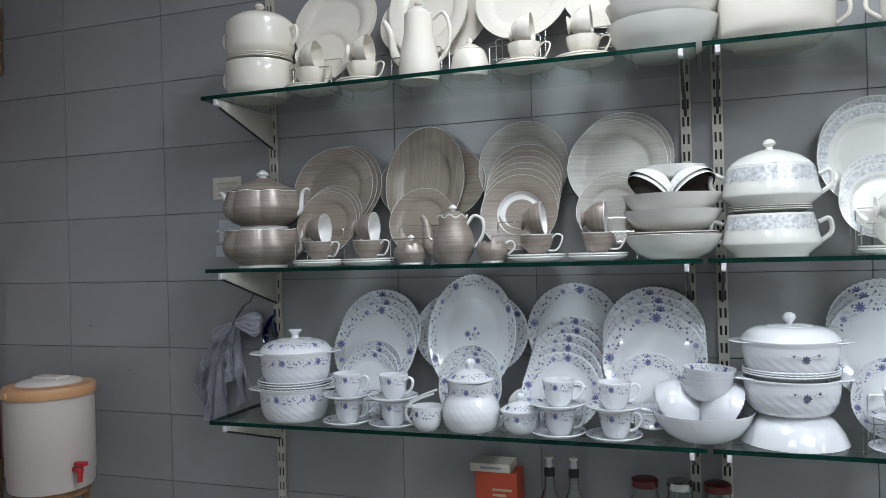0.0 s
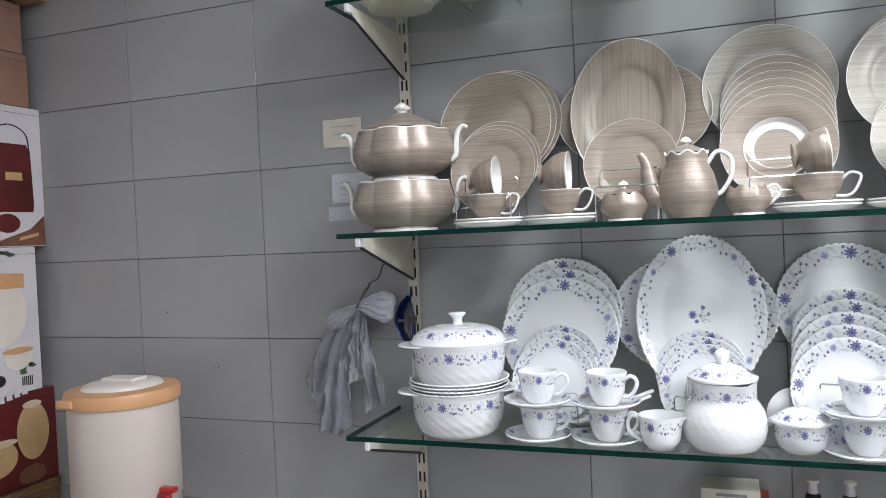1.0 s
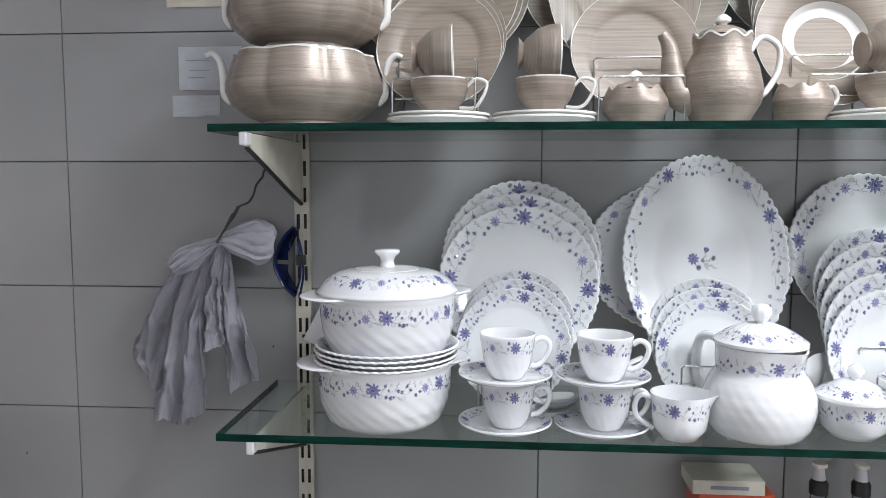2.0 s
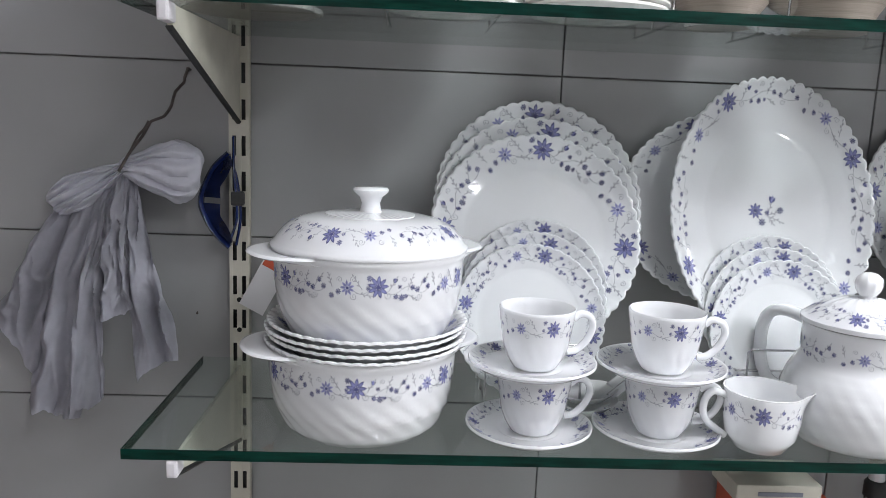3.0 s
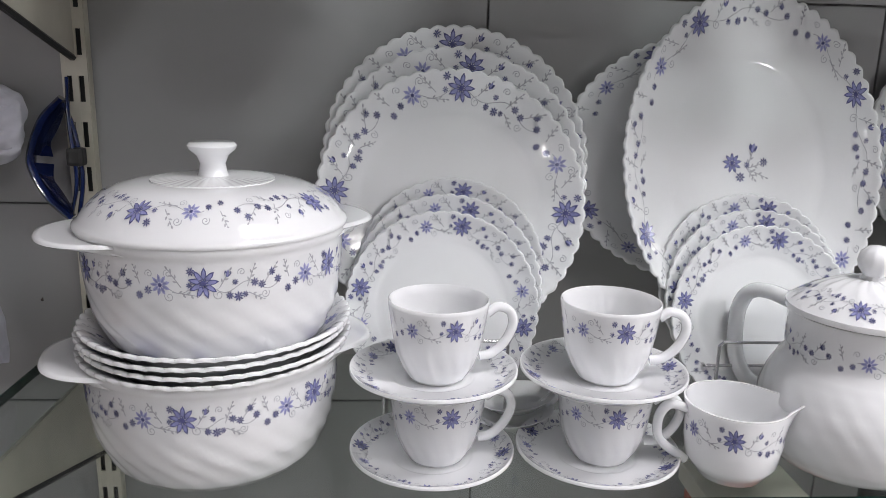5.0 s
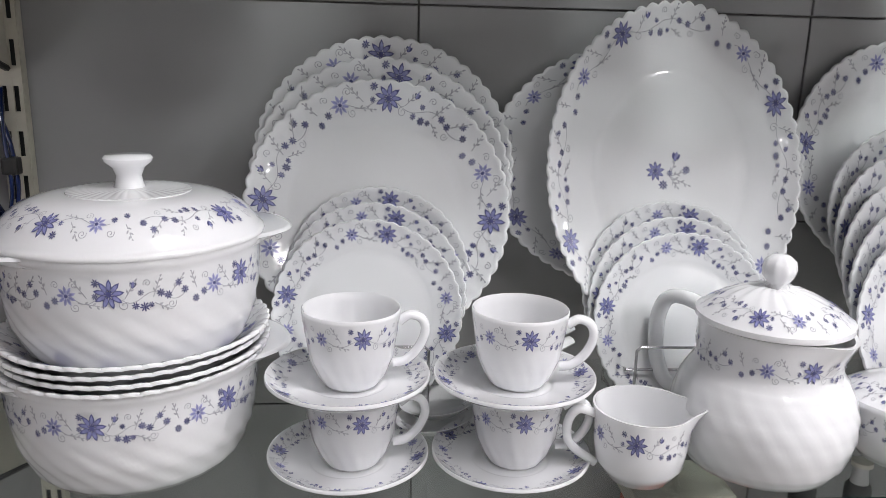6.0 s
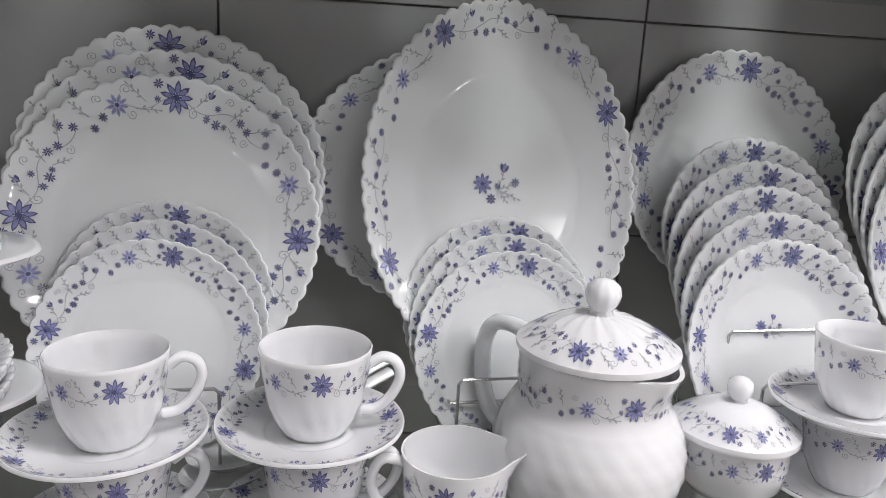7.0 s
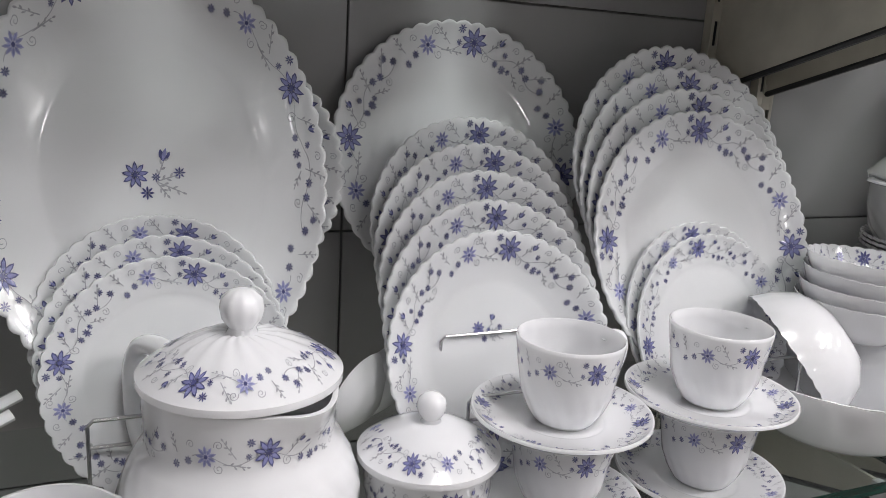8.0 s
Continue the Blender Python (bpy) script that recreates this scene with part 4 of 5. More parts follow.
def make_tureen(lid):
    ob = new("soup_tureen")
    R, h = 0.127, 0.12
    prof = [(0, 0.012), (R * 0.5, 0.014), (R * 0.85, 0.04), (R * 0.94, 0.066), (R * 0.90, 0.094), (R * 0.84, h), (R * 0.87, h), (R * 0.94, 0.095), (R * 0.985, 0.075), (R * 0.99, 0.062), (R * 0.93, 0.042), (R * 0.75, 0.022), (R * 0.55, 0.012), (R * 0.55, 0.006), (R * 0.60, 0.0), (0, 0.0)]
    mod = lobed(8, 0.065)
    part("body", lathe(prof, 128, mod, close=False), M_TAUPE, ob, smooth=60)
    wav = lambda a, r, z: (mod(a, r, z)[0], z + 0.0011 * math.cos(8 * a))
    part("rim_line", lathe([(R * 0.835, h + 0.0008), (R * 0.878, h + 0.001), (R * 0.882, h - 0.0016), (R * 0.865, h - 0.0018)], 128, wav), M_WHITEGLAZE, ob, "white wavy rim", smooth=60)
    part("foot_line", lathe([(R * 0.56, 0.008), (R * 0.615, 0.0065), (R * 0.62, 0.0005), (R * 0.56, 0.0005)], 128, mod), M_WHITEGLAZE, ob, "white foot ring")
    for s in (1, -1):
        pts = [(s * R * 0.93, 0, 0.045), (s * R * 1.03, 0, 0.058), (s * R * 1.05, 0, 0.085), (s * R * 1.09, 0, 0.112), (s * R * 1.18, 0, 0.124), (s * R * 1.27, 0, 0.121)]
        part("handle", tube(pts, 0.006, 10, flat=1.5, ends=(0.0085, 0.0045)), M_WHITEGLAZE, ob, "white curled handle", smooth=60)
    if lid:
        lidob = part("lid", lathe([(0, h + 0.046), (R * 0.16, h + 0.045), (R * 0.3, h + 0.038), (R * 0.62, h + 0.018), (R * 0.80, h + 0.008), (R * 0.83, h + 0.003), (0, h + 0.003)], 128, lobed(8, 0.04), close=False), M_TAUPE, ob, smooth=60)
        k = h + 0.045
        part("knob", lathe([(0, k), (0.013, k), (0.0115, k + 0.006), (0.019, k + 0.010), (0.020, k + 0.015), (0.013, k + 0.021), (0.006, k + 0.027), (0, k + 0.028)], 48, lobed(8, 0.06), close=False), M_WHITEGLAZE, lidob, "white turned knob", smooth=60)
    return ob


Kind(lambda: make_tureen(False), "taupe brushed tureen without lid, white handles", "tureen").put(pose(0.060, -0.172, Z2, 0, 0, 8), G3)
Kind(lambda: make_tureen(True), "taupe brushed tureen with lid and white knob", "tureen").put(pose(0.064, -0.17, Z2 + 0.1225, 0, 0, 5), G3)

tdinner = Kind(lambda: plate_meshes("dinner_plate", 0.142, 0.018, M_TAUPE_FLAT, 0, 0.66, False, rimmed=True, rim=M_WHITEGLAZE), "streaked taupe dinner plate with a pale rim line", "plate")
tside = Kind(lambda: plate_meshes("side_plate", 0.104, 0.014, M_TAUPE_FLAT, 0, 0.66, False, rimmed=True, rim=M_WHITEGLAZE), "streaked taupe side plate with a pale rim line", "plate")
tdeep = Kind(lambda: plate_meshes("soup_plate", 0.115, 0.028, M_TAUPE_FLAT, 0, 0.55, False, rimmed=True, rim=M_WHITEGLAZE, ring=M_WHITEGLAZE), "deep streaked taupe plate with a white inner ring", "plate")
tpale = Kind(lambda: plate_meshes("dinner_plate", 0.14, 0.018, M_PALE_FLAT, 0, 0.66, False, rimmed=True, rim=M_WHITEGLAZE), "pale grey streaked dinner plate", "plate")
tpside = Kind(lambda: plate_meshes("side_plate", 0.10, 0.014, M_PALE_FLAT, 0, 0.66, False, rimmed=True, rim=M_WHITEGLAZE), "pale grey streaked side plate", "plate")
tplatter = Kind(lambda: plate_meshes("oval_platter", 0.178, 0.022, M_TAUPE_LONG, 0, 0.62, False, rimmed=True, a_over_b=0.73, rim=M_WHITEGLAZE), "oval streaked taupe platter with a pale rim line", "platter")
tcup = Kind(lambda: make_cup(0.047, 0.064, M_TAUPE, False, True, M_WHITEGLAZE), "footed taupe tea cup with white inside handle", "cup")
tsaucer = Kind(lambda: make_saucer(0.081, M_WHITEGLAZE, False), "plain white saucer with a thin taupe rim", "saucer")

row(tdinner, 3, (0.272, -0.085, 1.795), (0.010, 0.014, 0.004), 0.018, 14, G3, 4)
row(tside, 3, (0.281, -0.150, 1.684), (0.004, 0.012, 0.010), 0.014, 16, G3, 0)
tplatter.put(leaning((0.592, -0.085, 1.806), 0.022, 14), G3)
tplatter.put(leaning((0.602, -0.050, 1.800), 0.022, 10, 0, 90), G3, "oval streaked taupe platter lying crosswise behind another")
row(tside, 1, (0.602, -0.150, 1.678), (0, 0.012, 0.012), 0.014, 16, G3, 0)
row(tdeep, 6, (0.906, -0.150, 1.692), (0.001, 0.0145, 0.0195), 0.028, 16, G3, 0)
row(tpale, 1, (0.898, -0.045, 1.835), (0, 0, 0), 0.018, 8, G3, 0)
row(tpale, 3, (1.184, -0.105, 1.815), (0.008, 0.015, 0.012), 0.018, 16, G3, 0)
row(tpside, 2, (1.175, -0.165, 1.685), (0.004, 0.012, 0.012), 0.014, 16, G3, 0)
for sx in (0.28, 0.6, 0.91, 1.18):
    plate_stand(sx, -0.235, Z2, 0.13, [(0.0, 0.075), (0.075, 0.115), (0.15, 0.16)])
for x, tip in ((0.285, 2), (0.451, 4), (0.968, -3), (1.138, 2)):
    for k in range(2):
        tsaucer.put(pose(x + 0.002 * k, -0.215, Z2 + 0.0065 * k, 0, 0, 30 * k), G3)
    tcup.put(pose(x + 0.003, -0.215, Z2 + 0.0115, 0, 0, -12), G3)
    tcup.put(pose(x - 0.040, -0.215, Z2 + 0.1135, 0, 87 + tip, 2), G3, "footed taupe tea cup lying on its side on another cup")


def make_teapot(h=0.135, R=0.062, material=None, white=None):
    ob = new("teapot")
    material, white = material or M_TAUPE, white or M_WHITEGLAZE
    prof = [(0, 0.006), (R * 0.6, 0.006), (R * 0.9, 0.035), (R * 0.94, 0.055), (R * 0.82, 0.09), (R * 0.62, 0.115), (R * 0.66, h), (R * 0.72, h + 0.001), (R * 0.68, 0.115), (R * 0.88, 0.09), (R, 0.057), (R * 0.96, 0.035), (R * 0.7, 0.008), (R * 0.66, 0.0), (0, 0.0)]
    wav = lambda a, r, z: (r, z + (0.004 * math.cos(8 * a) if z > h - 0.005 else 0))
    part("body", lathe(prof, 96, wav, close=False), material, ob, smooth=60)
    part("rim_line", lathe([(R * 0.66, h + 0.002), (R * 0.725, h + 0.0025), (R * 0.728, h - 0.001), (R * 0.70, h - 0.001)], 96, lambda a, r, z: (r, z + 0.004 * math.cos(8 * a))), white, ob, "white wavy rim", smooth=60)
    part("spout", tube([(-R * 0.55, 0, 0.040), (-R * 1.08, 0, 0.050), (-R * 1.24, 0, 0.085), (-R * 1.32, 0, 0.120), (-R * 1.52, 0, 0.141)], 0.014, 16, ends=(0.027, 0.0075)), material, ob, smooth=60)
    part("handle", tube([(R * 0.66, 0, 0.112), (R * 1.0, 0, 0.136), (R * 1.42, 0, 0.122), (R * 1.42, 0, 0.085), (R * 1.15, 0, 0.055), (R * 0.93, 0, 0.045)], 0.0048, 10), white, ob, "white looped handle", smooth=60)
    lid = part("lid", lathe([(0, h + 0.018), (R * 0.25, h + 0.017), (R * 0.5, h + 0.010), (R * 0.62, h + 0.002), (0, h + 0.002)], 64, close=False), material, ob, smooth=60)
    k = h + 0.017
    part("knob", lathe([(0, k), (0.007, k), (0.006, k + 0.004), (0.012, k + 0.007), (0.012, k + 0.011), (0.006, k + 0.017), (0, k + 0.020)], 32, lobed(8, 0.06), close=False), white, lid, "white knob", smooth=60)
    return ob


def make_tsugar(lid=True):
    ob = new("sugar_bowl" if lid else "creamer_jug")
    R = 0.052 if lid else 0.044
    prof = [(0, 0.005), (R * 0.6, 0.005), (R * 0.92, 0.026), (R * 0.90, 0.042), (R * 0.72, 0.058), (R * 0.77, 0.059), (R * 0.95, 0.043), (R, 0.027), (R * 0.7, 0.006), (R * 0.66, 0.0), (0, 0.0)]
    def mod(a, r, z):
        w = max(0.0, z / 0.058 - 0.6) * 2.5
        return r * (1 + (0.16 * max(0, math.cos(a)) ** 8 * w if not lid else 0)), z + w * 0.0035 * math.cos(8 * a)
    part("body", lathe(prof, 80, mod, close=False), M_TAUPE, ob, smooth=60)
    part("foot_line", lathe([(R * 0.62, 0.006), (R * 0.70, 0.0055), (R * 0.71, 0.0005), (R * 0.64, 0.0005)], 80), M_WHITEGLAZE, ob, "white foot ring")
    if lid:
        lidob = part("lid", lathe([(0, 0.070), (R * 0.3, 0.069), (R * 0.66, 0.058), (0, 0.056)], 64, close=False), M_TAUPE, ob, smooth=60)
        part("knob", lathe([(0, 0.069), (0.006, 0.069), (0.005, 0.074), (0.011, 0.077), (0.010, 0.082), (0, 0.088)], 32, close=False), M_WHITEGLAZE, lidob, "white knob", smooth=60)
    else:
        part("handle", tube([(-R * 0.7, 0, 0.052), (-R * 1.25, 0, 0.06), (-R * 1.45, 0, 0.042), (-R * 0.95, 0, 0.02)], 0.0032, 8), M_WHITEGLAZE, ob, "white looped handle", smooth=60)
    return ob


Kind(make_teapot, "taupe brushed teapot with wavy white rim", "teapot").put(pose(0.724, -0.21, Z2, 0, 0, 6), G3)
Kind(make_tsugar, "taupe brushed sugar bowl with wavy rim", "sugar bowl").put(pose(0.593, -0.215, Z2), G3)
Kind(lambda: make_tsugar(False), "taupe brushed creamer with white handle", "jug").put(pose(0.843, -0.22, Z2, 0, 0, 200), G3)

ibowl = Kind(lambda: make_bowl(0.128, 0.062, M_IVORY, 0), "wide ivory serving bowl in a stack", "bowl")
dbowl = Kind(lambda: make_bowl(0.066, 0.042, M_WHITEGLAZE, 0, inner=M_BROWN), "small white bowl with a dark inside, tipped over", "bowl")
IX, IY = 1.335, -0.19
ibowl.put(pose(IX, IY, Z2), G3)
for k in range(2):
    tdeep.put(pose(IX, IY, Z2 + 0.058 + 0.006 * k - 0.022), G3, "deep taupe plate lying in a stack of bowls")
ibowl.put(pose(IX, IY, Z2 + 0.066), G3)
ibowl.put(pose(IX, IY, Z2 + 0.108), G3)
for sx, yaw in ((-1, 215), (1, -35)):
    for k in range(2):
        lay = pose(IX + sx * 0.058, IY - 0.036, Z2 + 0.176 + 0.005 * k, 0, 0, yaw) @ pose(0, 0, 0, 0, 138, 0) @ pose(0, 0, -0.042 - 0.008 * k)
        dbowl.put(lay, G3)
Kind(lambda: make_bowl(0.085, 0.04, M_WHITEGLAZE, 0), "shallow white bowl on top of the stack", "bowl").put(pose(IX + 0.005, IY + 0.03, Z2 + 0.208), G3)

# neighbouring bay, middle shelf
G4 = "ivory dinner set with grey lace"


def make_lace_tureen(lid, material=None, band=True, R=0.122, h=0.108):
    ob = new("soup_tureen")
    material = material or M_IVORY
    if band:
        prof = [(0, 0.006), (R * 0.66, 0.008), (R * 0.93, h * 0.30), (R * 0.90, h * 0.48), (R * 0.80, h), (R * 0.84, h), (R * 0.94, h * 0.5), (R * 0.985, h * 0.33), (R * 0.975, h * 0.27), (R * 0.74, 0.006), (R * 0.72, 0), (0, 0)]
        lr = 0.96
    else:
        prof = [(0, 0.006), (R * 0.6, 0.008), (R * 0.86, 0.020), (R * 0.92, h * 0.3), (R * 0.92, h), (R * 0.96, h), (R * 0.975, h * 0.9), (R * 0.965, h * 0.3), (R * 0.90, 0.016), (R * 0.72, 0.004), (R * 0.70, 0), (0, 0)]
        lr = 1.10
    part("body", lathe(prof, 96, close=False), material, ob, smooth=60)
    if band:
        part("lace_band", lathe([(R * 0.916, h * 0.63), (R * 0.886, h * 0.78), (R * 0.852, h * 0.95), (R * 0.849, h * 0.95), (R * 0.883, h * 0.78), (R * 0.913, h * 0.63)], 96, lambda a, r, z: (r + 0.0006, z + (0.003 * math.cos(20 * a) if z < h * 0.7 else 0))), M_LACE, ob, "grey lace band", smooth=60)
    for s in (1, -1):
        part("handle", tube([(s * R * 0.93, 0, h * 0.78), (s * R * 1.14, 0, h * 0.86), (s * R * 1.18, 0, h * 0.55), (s * R * 0.97, 0, h * 0.34)], 0.006, 10, flat=1.3), material, ob, smooth=60)
    if lid:
        lo = part("lid", lathe([(0, h + 0.045), (R * 0.3 * lr, h + 0.04), (R * 0.65 * lr, h + 0.024), (R * 0.82 * lr, h + 0.008), (R * 0.85 * lr, h + 0.001), (0, h + 0.001)], 96, close=False), material, ob, smooth=60)
        part("knob", lathe([(0, h + 0.043), (0.01, h + 0.043), (0.008, h + 0.05), (0.017, h + 0.058), (0.012, h + 0.068), (0, h + 0.072)], 32, close=False), material, lo, smooth=60)
    return ob


lace_t = Kind(lambda: make_lace_tureen(False), "ivory tureen with a grey lace band", "tureen")
lace_t.put(pose(1.575, -0.19, Z2, 0, 0, 5), G4)
iplate = Kind(lambda: plate_meshes("dinner_plate", 0.14, 0.018, M_IVORY, 0, 0.66, False, rimmed=True, wide=1.0), "ivory dinner plate with a grey lace rim", "plate")
iside = Kind(lambda: plate_meshes("side_plate", 0.10, 0.014, M_IVORY, 0, 0.66, False, rimmed=True, wide=1.0), "ivory side plate with a grey lace rim", "plate")
for k in range(3):
    iside.put(pose(1.575, -0.19, Z2 + 0.1075 + 0.005 * k - 0.002), G4, "ivory side plate lying between two tureens")
Kind(lambda: make_lace_tureen(True), "ivory tureen with a grey lace band and domed lid", "tureen").put(pose(1.578, -0.19, Z2 + 0.1215, 0, 0, 3), G4)
row(iplate, 2, (1.84, -0.09, 1.80), (0.004, 0.016, 0.022), 0.018, 7, G4)
row(iside, 3, (1.84, -0.15, 1.68), (0.003, 0.013, 0.014), 0.014, 16, G4)
plate_stand(1.84, -0.235, Z2, 0.13, [(0.0, 0.075), (0.075, 0.115), (0.15, 0.16)])
icup = Kind(lambda: make_cup(0.047, 0.064, M_IVORY, False, True, M_IVORY), "footed ivory tea cup", "cup")
isaucer = Kind(lambda: make_saucer(0.081, M_IVORY, False), "plain ivory saucer under a cup", "saucer")
for x in (1.85, 2.08):
    isaucer.put(pose(x, -0.22, Z2), G4)
    isaucer.put(pose(x, -0.22, Z2 + 0.0065), G4)
    icup.put(pose(x, -0.22, Z2 + 0.0115), G4)
    icup.put(pose(x - 0.040, -0.22, Z2 + 0.1135, 0, 87, 2), G4, "footed ivory tea cup lying on another cup")
row(iplate, 2, (2.3, -0.09, 1.80), (0.004, 0.016, 0.022), 0.018, 7, G4)
plate_stand(2.3, -0.235, Z2, 0.13, [(0.0, 0.075), (0.075, 0.115), (0.15, 0.16)])

# ---- upper shelf: cream set ----
G5 = "cream porcelain dinner set"
cream_dish = Kind(lambda: make_lace_tureen(False, M_CREAM, False, 0.112, 0.112), "plain cream porcelain tureen", "tureen")
cream_lid = Kind(lambda: make_lace_tureen(True, M_CREAM, False, 0.112, 0.112), "plain cream porcelain tureen with lid", "tureen")
cdinner = Kind(lambda: plate_meshes("dinner_plate", 0.142, 0.018, M_CREAM, 0, 0.66, False, rimmed=True), "plain cream porcelain dinner plate", "plate")
cside = Kind(lambda: plate_meshes("side_plate", 0.104, 0.014, M_CREAM, 0, 0.66, False, rimmed=True), "plain cream porcelain side plate", "plate")
cplatter = Kind(lambda: plate_meshes("oval_platter", 0.178, 0.022, M_CREAM, 0, 0.62, False, rimmed=True, a_over_b=0.73), "plain cream oval platter", "platter")
ccup = Kind(lambda: make_cup(0.047, 0.064, M_CREAM, False, True, M_CREAM), "footed cream porcelain tea cup", "cup")
csaucer = Kind(lambda: make_saucer(0.081, M_CREAM, False), "plain cream porcelain saucer", "saucer")
cream_dish.put(pose(0.085, -0.2, Z3), G5)
for k in range(3):
    cside.put(pose(0.085, -0.2, Z3 + 0.112 + 0.0055 * k - 0.002), G5, "cream side plate lying between two tureens")
cream_lid.put(pose(0.088, -0.2, Z3 + 0.127), G5)
row(cdinner, 2, (0.29, -0.085, 2.335), (0.006, 0.016, 0.012), 0.018, 16, G5)
row(cside, 3, (0.29, -0.15, 2.225), (0.003, 0.012, 0.012), 0.014, 16, G5)
cplatter.put(leaning((0.62, -0.085, 2.35), 0.022, 14), G5)
cplatter.put(leaning((0.62, -0.050, 2.31), 0.022, 10, 0, 90), G5, "plain cream oval platter lying crosswise behind another")
row(cdinner, 3, (0.92, -0.095, 2.335), (0.004, 0.016, 0.016), 0.018, 16, G5)
row(cdinner, 2, (1.18, -0.095, 2.335), (0.004, 0.016, 0.016), 0.018, 16, G5)
for sx in (0.29, 0.62, 0.92, 1.18):
    plate_stand(sx, -0.235, Z3, 0.13, [(0.0, 0.075), (0.075, 0.115), (0.15, 0.16)])
for x in (0.275, 0.45, 0.95, 1.115):
    csaucer.put(pose(x, -0.215, Z3), G5)
    csaucer.put(pose(x, -0.215, Z3 + 0.0065), G5)
    ccup.put(pose(x, -0.215, Z3 + 0.0115, 0, 0, -8), G5)
    ccup.put(pose(x - 0.040, -0.215, Z3 + 0.1135, 0, 87, 2), G5, "footed cream tea cup lying on another cup")


def make_coffee_pot():
    ob = new("coffee_pot")
    prof = [(0, 0.004), (0.045, 0.004), (0.058, 0.03), (0.052, 0.08), (0.040, 0.14), (0.036, 0.19), (0.041, 0.20), (0.041, 0.19), (0.044, 0.14), (0.056, 0.08), (0.063, 0.03), (0.055, 0.004), (0.06, 0), (0, 0)]
    part("body", lathe(prof, 72, close=False), M_CREAM, ob, smooth=60)
    part("spout", tube([(-0.05, 0, 0.06), (-0.075, 0, 0.09), (-0.085, 0, 0.15), (-0.105, 0, 0.19)], 0.01, 12, ends=(0.016, 0.007)), M_CREAM, ob, smooth=60)
    part("handle", tube([(0.035, 0, 0.18), (0.075, 0, 0.20), (0.095, 0, 0.15), (0.085, 0, 0.09), (0.052, 0, 0.05)], 0.006, 10), M_CREAM, ob, smooth=60)
    lid = part("lid", lathe([(0, 0.225), (0.02, 0.22), (0.036, 0.205), (0.04, 0.20), (0, 0.199)], 48, close=False), M_CREAM, ob, smooth=60)
    part("knob", lathe([(0, 0.223), (0.006, 0.223), (0.012, 0.232), (0, 0.245)], 24, close=False), M_CREAM, lid, smooth=60)
    return ob


def make_csugar():
    ob = new("sugar_bowl")
    part("body", lathe([(0, 0.004), (0.04, 0.004), (0.053, 0.03), (0.043, 0.065), (0.038, 0.075), (0.042, 0.075), (0.047, 0.065), (0.057, 0.03), (0.048, 0), (0, 0)], 64, close=False), M_CREAM, ob, smooth=60)
    lid = part("lid", lathe([(0, 0.095), (0.02, 0.092), (0.04, 0.077), (0, 0.076)], 48, close=False), M_CREAM, ob, smooth=60)
    part("knob", lathe([(0, 0.094), (0.006, 0.094), (0.010, 0.102), (0.008, 0.110), (0, 0.112)], 24, close=False), M_CREAM, lid, smooth=60)
    return ob


Kind(make_coffee_pot, "tall cream porcelain coffee pot with lid", "coffee pot").put(pose(0.635, -0.215, Z3, 0, 0, 5), G5)
Kind(make_csugar, "cream porcelain sugar bowl with lid", "sugar bowl").put(pose(0.79, -0.215, Z3), G5)
cbowl = Kind(lambda: make_bowl(0.15, 0.09, M_IVORY, 0), "wide ivory porcelain bowl in a stack", "bowl")
for k in range(3):
    cbowl.put(pose(1.325, -0.185, Z3 + 0.055 * k), G5)
wide_t = Kind(lambda: make_lace_tureen(True, M_CREAM, False, 0.145, 0.13), "wide cream porcelain tureen with lid", "tureen")
wide_t.put(pose(1.60, -0.19, Z3), G5)
wide_t.put(pose(1.98, -0.19, Z3), G5)

